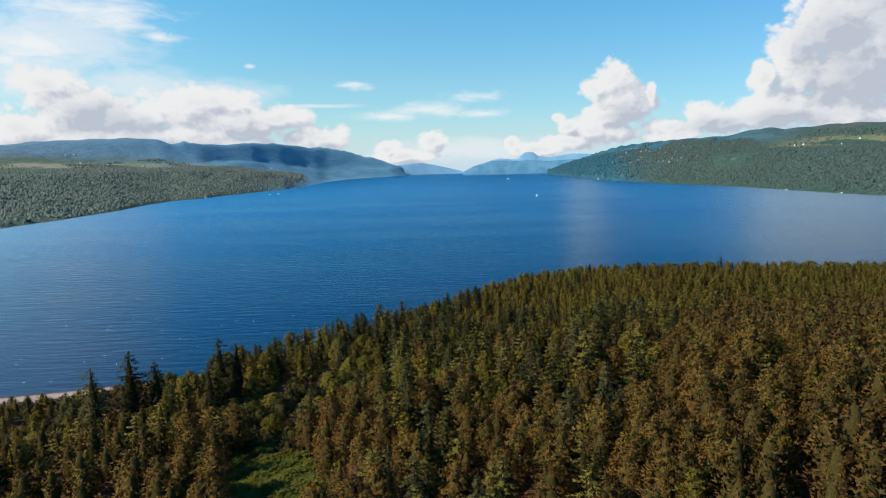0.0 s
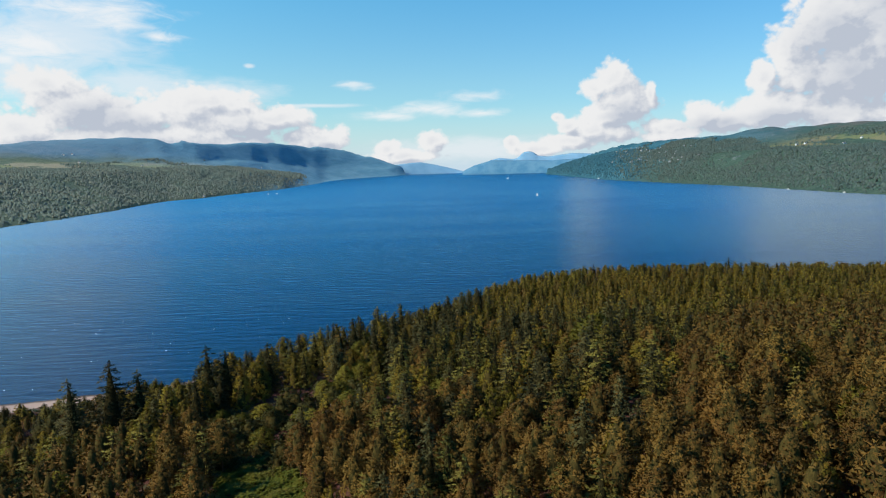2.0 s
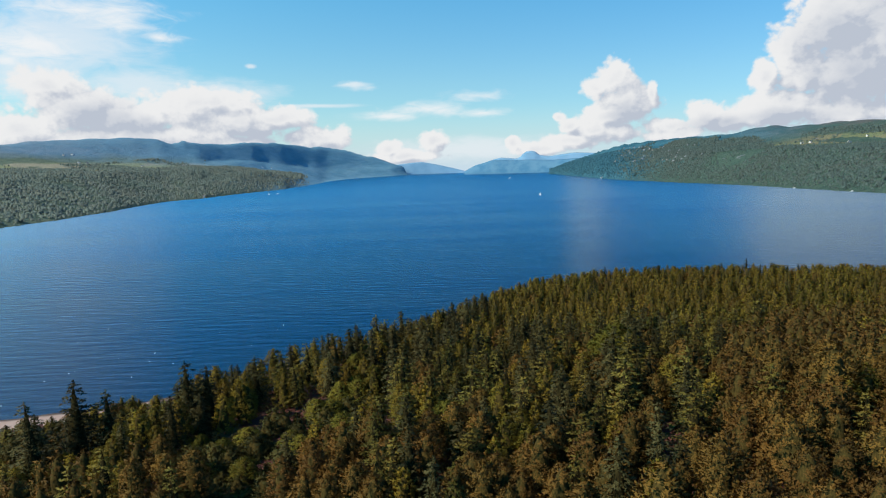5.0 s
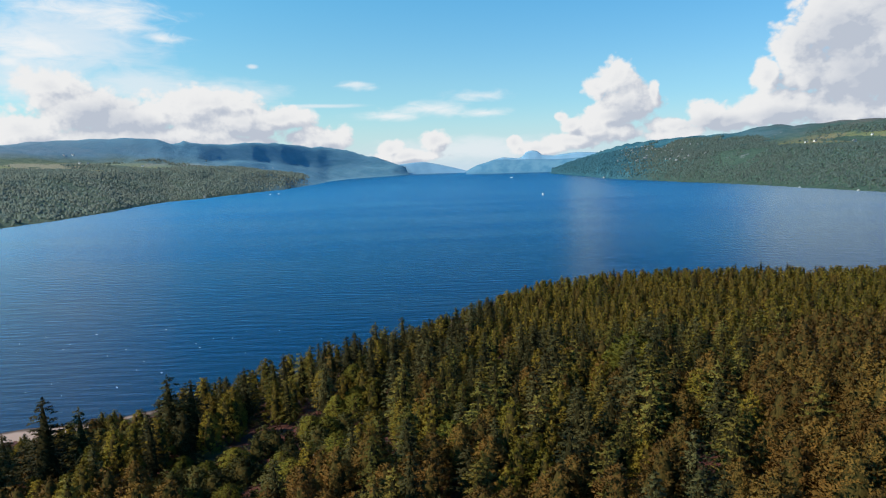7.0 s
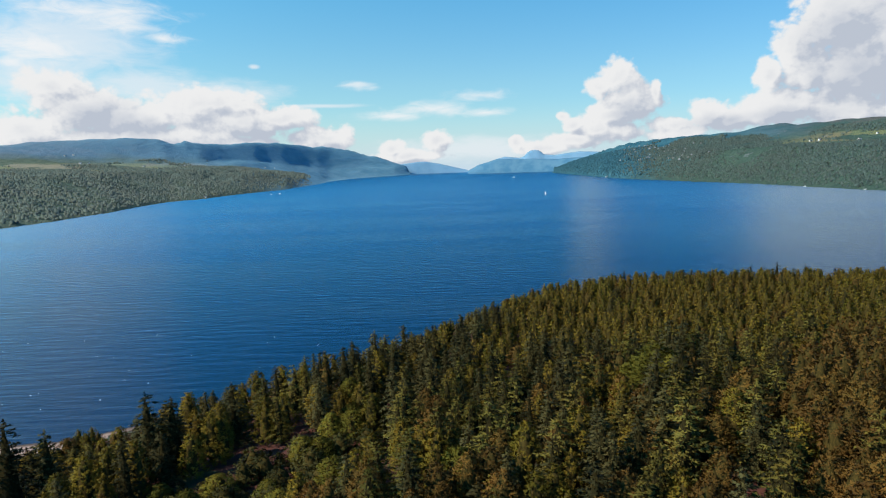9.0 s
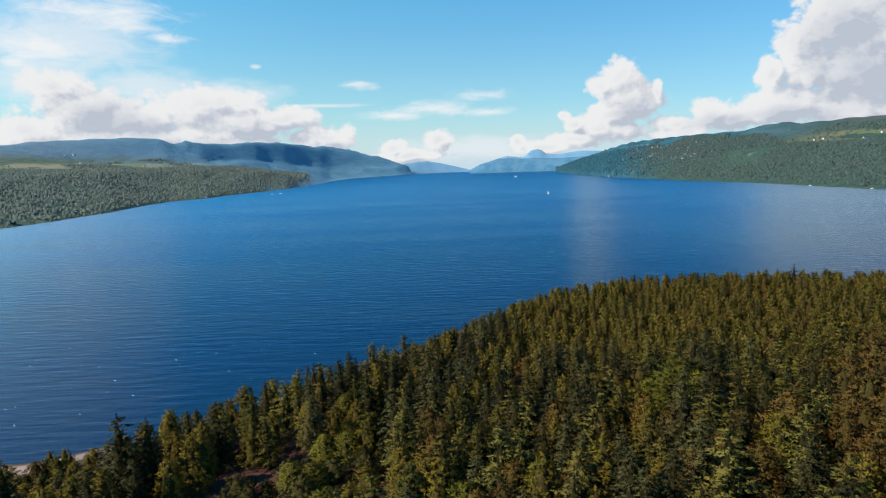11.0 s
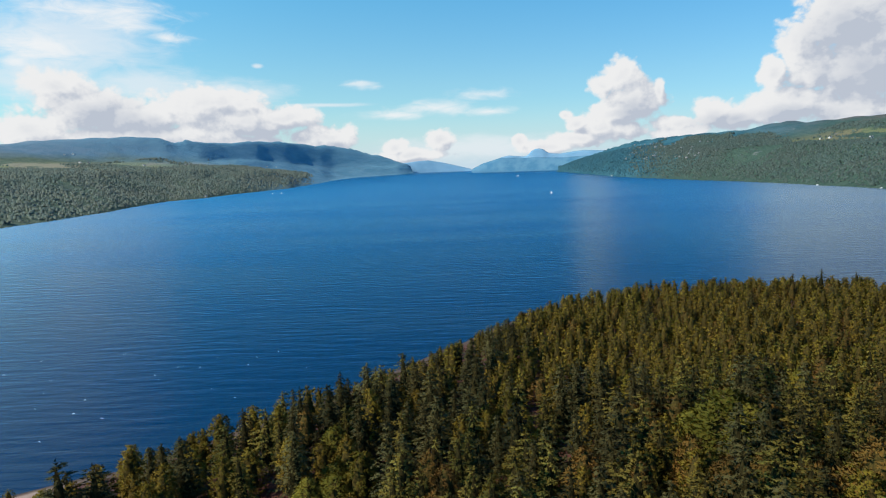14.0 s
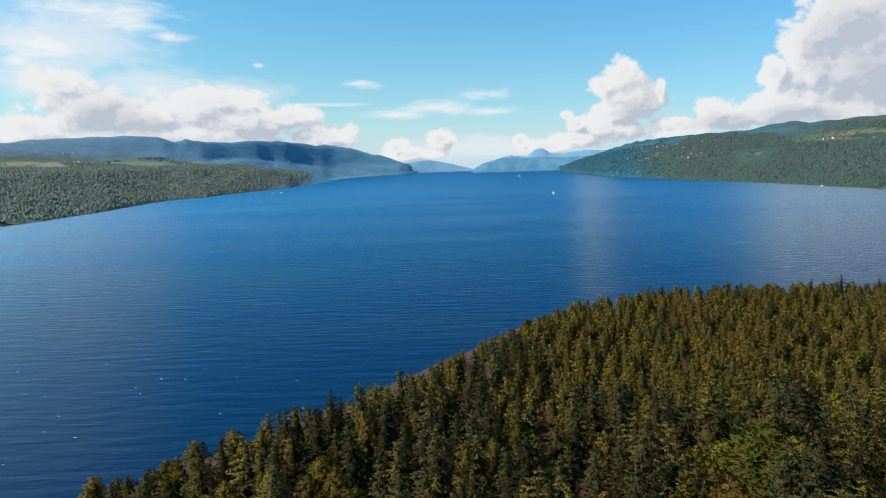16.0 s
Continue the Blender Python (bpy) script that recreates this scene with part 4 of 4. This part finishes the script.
# ---- bracken in the clearing ----
def build_bracken():
    r = random.Random(3)
    t = Tris()
    for _ in range(4200):
        a, q = r.random() * 6.28, math.sqrt(r.random())
        y = 120 + 22 * q * math.sin(a)
        x = -33 - 0.25 * (y - 118) + 10 * q * math.cos(a)
        z = float(near_height(np.array(x), np.array(y)))
        hgt = r.uniform(0.5, 1.1) * (1.3 + 0.9 * math.sin(x * 0.9) * math.cos(y * 0.7))
        for k in range(5):
            b = r.random() * 6.28
            way = Vector((math.cos(b), math.sin(b), 0))
            side = Vector((-way.y, way.x, 0)) * r.uniform(0.18, 0.32)
            foot = Vector((x, y, z + hgt * r.uniform(0.4, 0.9)))
            t.tri(foot + side, foot - side, foot + way * r.uniform(0.5, 0.9) + Vector((0, 0, r.uniform(-0.25, 0.3))))
    ob = mesh_object("bracken", [tuple(v) for v in t.v], t.f, [BRACKEN_LEAF], smooth=False)
    tagged(ob, "bright green bracken filling the forest clearing", "bracken", kind="stuff")


build_bracken()


# ---- houses on the far shores ----
def plain_material(name, a, b, scale, rough=0.8):
    m, n = material(name)
    f = n.noise(place_of(n), scale, 4.0, 0.6)
    finish(n, n.mix(f, a, b), rough, f, 0.3, 0.03)
    return m


WHITEWASH = plain_material("whitewash", (0.55, 0.53, 0.5, 1), (0.7, 0.69, 0.66, 1), 0.8)
SLATE = plain_material("slate", (0.09, 0.095, 0.11, 1), (0.17, 0.175, 0.19, 1), 1.5)
GLASS_DARK = plain_material("window_glass", (0.02, 0.025, 0.03, 1), (0.04, 0.045, 0.05, 1), 0.5, 0.15)
DOOR_PAINT = plain_material("door_paint", (0.12, 0.05, 0.03, 1), (0.16, 0.07, 0.045, 1), 1.0)
ROCK = plain_material("grey_rock", (0.14, 0.145, 0.15, 1), (0.27, 0.275, 0.28, 1), 0.15)
HULL = plain_material("hull_paint", (0.7, 0.7, 0.7, 1), (0.82, 0.82, 0.82, 1), 1.0, 0.35)
SAILCLOTH = plain_material("sailcloth", (0.78, 0.78, 0.76, 1), (0.86, 0.86, 0.84, 1), 0.7)
SPAR = plain_material("spar", (0.4, 0.38, 0.34, 1), (0.5, 0.48, 0.44, 1), 2.0, 0.4)


def part(name, bm, mat, parent, label=""):
    me = bpy.data.meshes.new(name)
    bm.to_mesh(me)
    bm.free()
    me.materials.append(mat)
    ob = new(name, me)
    ob.parent = parent
    if label:
        tagged(ob, label)
    return ob


def box(x0, y0, z0, x1, y1, z1, bevel=0.0):
    bm = bmesh.new()
    bmesh.ops.create_cube(bm, size=1, matrix=Matrix.LocRotScale(((x0 + x1) / 2, (y0 + y1) / 2, (z0 + z1) / 2), None, (x1 - x0, y1 - y0, z1 - z0)))
    if bevel:
        bmesh.ops.bevel(bm, geom=bm.edges[:], offset=bevel, segments=1, affect="EDGES")
    return bm


def prism(profile, y0, y1):
    """A profile in x, z drawn out along y."""
    bm = bmesh.new()
    a = [bm.verts.new((x, y0, z)) for x, z in profile]
    b = [bm.verts.new((x, y1, z)) for x, z in profile]
    bm.faces.new(a), bm.faces.new(b[::-1])
    for i in range(len(a)):
        j = (i + 1) % len(a)
        bm.faces.new((a[j], a[i], b[i], b[j]))
    bmesh.ops.recalc_face_normals(bm, faces=bm.faces[:])
    return bm


def ground_along(az, el):
    """The first spot on the land along a heading that stands as high as this elevation from the hub."""
    d = np.geomspace(700, 9000, 1500)
    x, y = HUB[0] + d * math.sin(radians(az)), HUB[1] + d * math.cos(radians(az))
    z = land_height(x, y)
    up = np.degrees(np.arctan2(z - HUB[2], d))
    ok = np.flatnonzero((up >= el) & (z > 0.3))
    i = ok[0] if len(ok) else int(np.argmax(up))
    return float(x[i]), float(y[i]), float(z[i])


def build_house(x, y, z, turn, length, label):
    sx, sy, sz = (float(v) for v in squash(np.array(x), np.array(y), np.array(z)))
    ratio = math.hypot(sx - HUB[0], sy - HUB[1]) / math.hypot(x - HUB[0], y - HUB[1])
    root = new("house")
    root.matrix_basis = Matrix.LocRotScale((sx, sy, sz - 0.3), Euler((0, 0, radians(turn))), (ratio * 0.85,) * 3)
    tagged(root, label, "house", "houses on the far shores")
    h, w = length / 2, 3.8
    part("wall", prism([(-w, -1.5), (w, -1.5), (w, 4.6), (0, 7.6), (-w, 4.6)], -h, h), WHITEWASH, root)
    roof = part("roof", prism([(-w - 0.5, 4.25), (0, 7.75), (w + 0.5, 4.25), (w + 0.5, 4.6), (0, 8.1), (-w - 0.5, 4.6)], -h - 0.4, h + 0.4), SLATE, root, "grey slate roof")
    for end in (-1, 1):
        part("chimney", box(-0.6, end * (h - 0.9) - 0.5, 6.6, 0.6, end * (h - 0.9) + 0.5, 9.2, 0.06), WHITEWASH, roof)
    for side in (-1, 1):
        for k in range(3):
            yy = (k - 1) * length * 0.3
            for zz in (1.0, 3.0):
                if zz < 2 and k == 1:
                    part("door", box(side * w - 0.08, yy - 0.55, 0.1, side * w + 0.08, yy + 0.55, 2.2), DOOR_PAINT, root, "brown painted door")
                else:
                    part("window", box(side * w - 0.06, yy - 0.5, zz, side * w + 0.06, yy + 0.5, zz + 1.25), GLASS_DARK, root)


for az, el, turn, length in [(-30.2, 2.1, 65, 14), (-29.6, 2.15, 80, 11), (-29.2, 1.5, 70, 12), (-28.6, 1.45, 110, 9), (-24.7, 1.15, 75, 12), (-15.0, 0.8, 70, 16), (-14.2, 0.75, 90, 12),
                             (-21.5, 1.1, 80, 10), (-20.1, -1.62, 75, 9), (15.6, -0.98, -70, 14), (31.9, 1.45, -60, 15), (31.3, 1.4, -80, 11), (34.5, 1.35, -70, 16), (35.6, 1.75, -65, 12)]:
    build_house(*ground_along(az, el), turn, length, "white house with a slate roof on the far hillside")


# ---- rocks on the far hillside ----
def build_crags():
    r = random.Random(21)
    for _ in range(110):
        az, el = r.gauss(19.5, 2.2), r.uniform(0.25, 1.7)
        if not 16.5 < az < 25.5:
            continue
        x, y, z = ground_along(az, min(el, 1.6))
        sx, sy, sz = (float(v) for v in squash(np.array(x), np.array(y), np.array(z)))
        bm = bmesh.new()
        bmesh.ops.create_icosphere(bm, subdivisions=1, radius=1)
        for v in bm.verts:
            v.co = Vector((v.co.x * r.uniform(0.6, 1.3), v.co.y * r.uniform(0.6, 1.2), v.co.z * r.uniform(0.5, 1.4)))
        me = bpy.data.meshes.new("crag")
        bm.to_mesh(me)
        bm.free()
        me.materials.append(ROCK)
        ob = new("crag", me)
        s = r.uniform(2.5, 8) * 0.75
        ob.matrix_basis = Matrix.LocRotScale((sx, sy, sz + 2), Euler((r.uniform(-0.3, 0.3), r.uniform(-0.3, 0.3), r.random() * 6.28)), (s * 1.3, s, s * r.uniform(0.8, 1.5)))
        tagged(ob, "pale grey crag breaking through hillside woodland", "rock", "crags of the far hillside")


build_crags()


# ---- dead trees standing in the forest ----
SNAG_WOOD = bark_material("dead_wood", (0.16, 0.14, 0.12, 1), (0.34, 0.31, 0.28, 1))


def rod(p, q, radius, sides=6):
    p, q = Vector(p), Vector(q)
    bm = bmesh.new()
    m = Matrix.Translation((p + q) / 2) @ (q - p).to_track_quat("Z", "Y").to_matrix().to_4x4()
    bmesh.ops.create_cone(bm, segments=sides, radius1=radius, radius2=radius * 0.45, depth=(q - p).length, cap_ends=True, matrix=m)
    return bm


def build_snag(x, y, top):
    r = random.Random(int(x * 13 + y * 7))
    z = float(near_height(np.array(float(x)), np.array(float(y))))
    h = top - z
    root = new("dead_tree")
    root.matrix_basis = pose(x, y, z - 0.3, r.uniform(-3, 3), r.uniform(-3, 3), 0)
    tagged(root, "bare bleached dead tree standing among conifers", "tree", "dead trees of the headland")
    part("trunk", rod((0, 0, 0), (0.3, 0.1, h), 0.2), SNAG_WOOD, root)
    for k in range(11):
        u, a, ln = r.uniform(0.35, 0.97), r.random() * 6.28, r.uniform(0.6, 1.9)
        base = Vector((0.3 * u, 0.1 * u, h * u))
        part("branch", rod(base, base + Vector((math.cos(a) * ln, math.sin(a) * ln, r.uniform(-0.3, 0.5))), 0.05, 4), SNAG_WOOD, root)


for x, y, top in [(-1, 142, 19.5), (33, 103, 24), (-24, 150, 16)]:
    build_snag(x, y, top)


# ---- boats ----
def hull_mesh(length, beam, height):
    bm = bmesh.new()
    rings = []
    for i in range(9):
        u = i / 8
        b = beam / 2 * (1 - max(0, (u - 0.45) / 0.55) ** 2.2) * (0.8 + 0.2 * min(1, u * 4)) + 0.02
        y = (u - 0.5) * length
        sheer = height * (0.85 + 0.3 * u * u)
        rings.append([bm.verts.new((sx * b * k, y, zz)) for sx, k, zz in ((-1, 1, sheer), (-1, 0.8, 0.1), (-1, 0.05, -0.5), (1, 0.05, -0.5), (1, 0.8, 0.1), (1, 1, sheer))])
    for a, c in zip(rings[:-1], rings[1:]):
        for k in range(5):
            bm.faces.new((a[k], a[k + 1], c[k + 1], c[k]))
        bm.faces.new((a[5], a[0], c[0], c[5]))
    bm.faces.new(rings[0]), bm.faces.new(rings[-1][::-1])
    bmesh.ops.recalc_face_normals(bm, faces=bm.faces[:])
    return bm


def sail(points, belly):
    """A sail with thickness, bellied to one side."""
    bm = bmesh.new()
    tack, clew, head = (Vector(p) for p in points)
    n = 7
    sides = []
    for off in (0.0, 0.03):
        rows = []
        for i in range(n):
            v = i / (n - 1)
            row = []
            for j in range(n):
                u = j / (n - 1)
                p = (tack.lerp(clew, u)).lerp(head, v)
                p = p + Vector((belly * math.sin(math.pi * u) * (1 - v) ** 0.6 + off, 0, 0))
                row.append(bm.verts.new(p))
            rows.append(row)
        for a, c in zip(rows[:-1], rows[1:]):
            for j in range(n - 1):
                bm.faces.new((a[j], a[j + 1], c[j + 1], c[j]))
        sides.append(rows)
    return bm


yacht = new("sailing_yacht")
yacht.matrix_basis = pose(288, 1650, 0.1, 0, 0, 35) @ Matrix.Diagonal((0.52, 0.52, 0.56, 1))
tagged(yacht, "small white sailing yacht under sail on the open lake", "boat")
part("hull", hull_mesh(9.5, 3.0, 1.1), HULL, yacht)
part("cabin", box(-0.8, -1.6, 1.0, 0.8, 1.6, 1.6, 0.12), HULL, yacht)
part("mast", rod((0, 0.8, 0.9), (0, 0.8, 13.0), 0.11), SPAR, yacht)
part("boom", rod((0, 0.7, 2.1), (0.5, -3.8, 2.2), 0.08), SPAR, yacht)
part("mainsail", sail([(0, 0.65, 2.3), (0.5, -3.7, 2.4), (0, 0.7, 12.6)], 0.6), SAILCLOTH, yacht)
part("jib", sail([(0, 4.4, 1.4), (0.4, 0.9, 1.9), (0, 0.95, 11.2)], 0.5), SAILCLOTH, yacht)


def motor_boat(x, y, turn, length):
    sx, sy, sz = (float(v) for v in squash(np.array(x), np.array(y), np.array(0.1)))
    ratio = math.hypot(sx - HUB[0], sy - HUB[1]) / math.hypot(x - HUB[0], y - HUB[1])
    root = new("motor_boat")
    root.matrix_basis = Matrix.LocRotScale((sx, sy, sz), Euler((0, 0, radians(turn))), (ratio,) * 3)
    tagged(root, "white motor boat lying on the lake", "boat", "motor boats")
    part("hull", hull_mesh(length, length * 0.32, length * 0.13), HULL, root)
    part("cabin", box(-length * 0.1, -length * 0.22, length * 0.12, length * 0.1, length * 0.12, length * 0.27, 0.15), HULL, root)
    part("windscreen", box(-length * 0.09, length * 0.122, length * 0.16, length * 0.09, length * 0.14, length * 0.25), GLASS_DARK, root)


for x, y, turn, length in [(-600, 2479, 80, 9), (-622, 2435, 60, 8), (661, 5160, 90, 22), (920, 1362, 10, 9), (945, 1620, 20, 8)]:
    motor_boat(x, y, turn, length)


# ---- white flecks that stand in for sun glints on the nearer water ----
# white paint of the sun glints
GLINT = plain_material("foam", (0.8, 0.82, 0.84, 1), (0.88, 0.9, 0.9, 1), 2.0, 0.6)


def build_flecks():
    r = random.Random(31)
    v, f = [], []
    while len(f) < 45 * 3:
        x, y = r.uniform(-200, -10), r.uniform(190, 330)
        if float(inland(np.array(x), np.array(y))) > -12 or r.random() > 0.55 + 0.8 * float(fbm(np.array(x / 40), np.array(y / 25), 2)):
            continue
        ln, wd, a = r.uniform(0.15, 0.5), r.uniform(0.08, 0.16), r.uniform(-0.25, 0.25)
        k = len(v)
        for i in range(4):
            u = i / 3 - 0.5
            bow = wd * 0.8 * (1 - 4 * u * u)
            for s in (0, 1):
                px, py = u * 2 * ln, bow + (s - 0.5) * wd * (1.2 - 3.6 * u * u)
                v.append((x + px * math.cos(a) - py * math.sin(a), y + px * math.sin(a) + py * math.cos(a), 0.06 + 0.05 * (1 - 2 * abs(u))))
        for i in range(3):
            f.append((k + 2 * i, k + 2 * i + 2, k + 2 * i + 3, k + 2 * i + 1))
    ob = mesh_object("foam_flecks", v, f, [GLINT])
    tagged(ob, "small white flecks standing in for sun glints on wind-ruffled water", "foam", kind="stuff")


build_flecks()
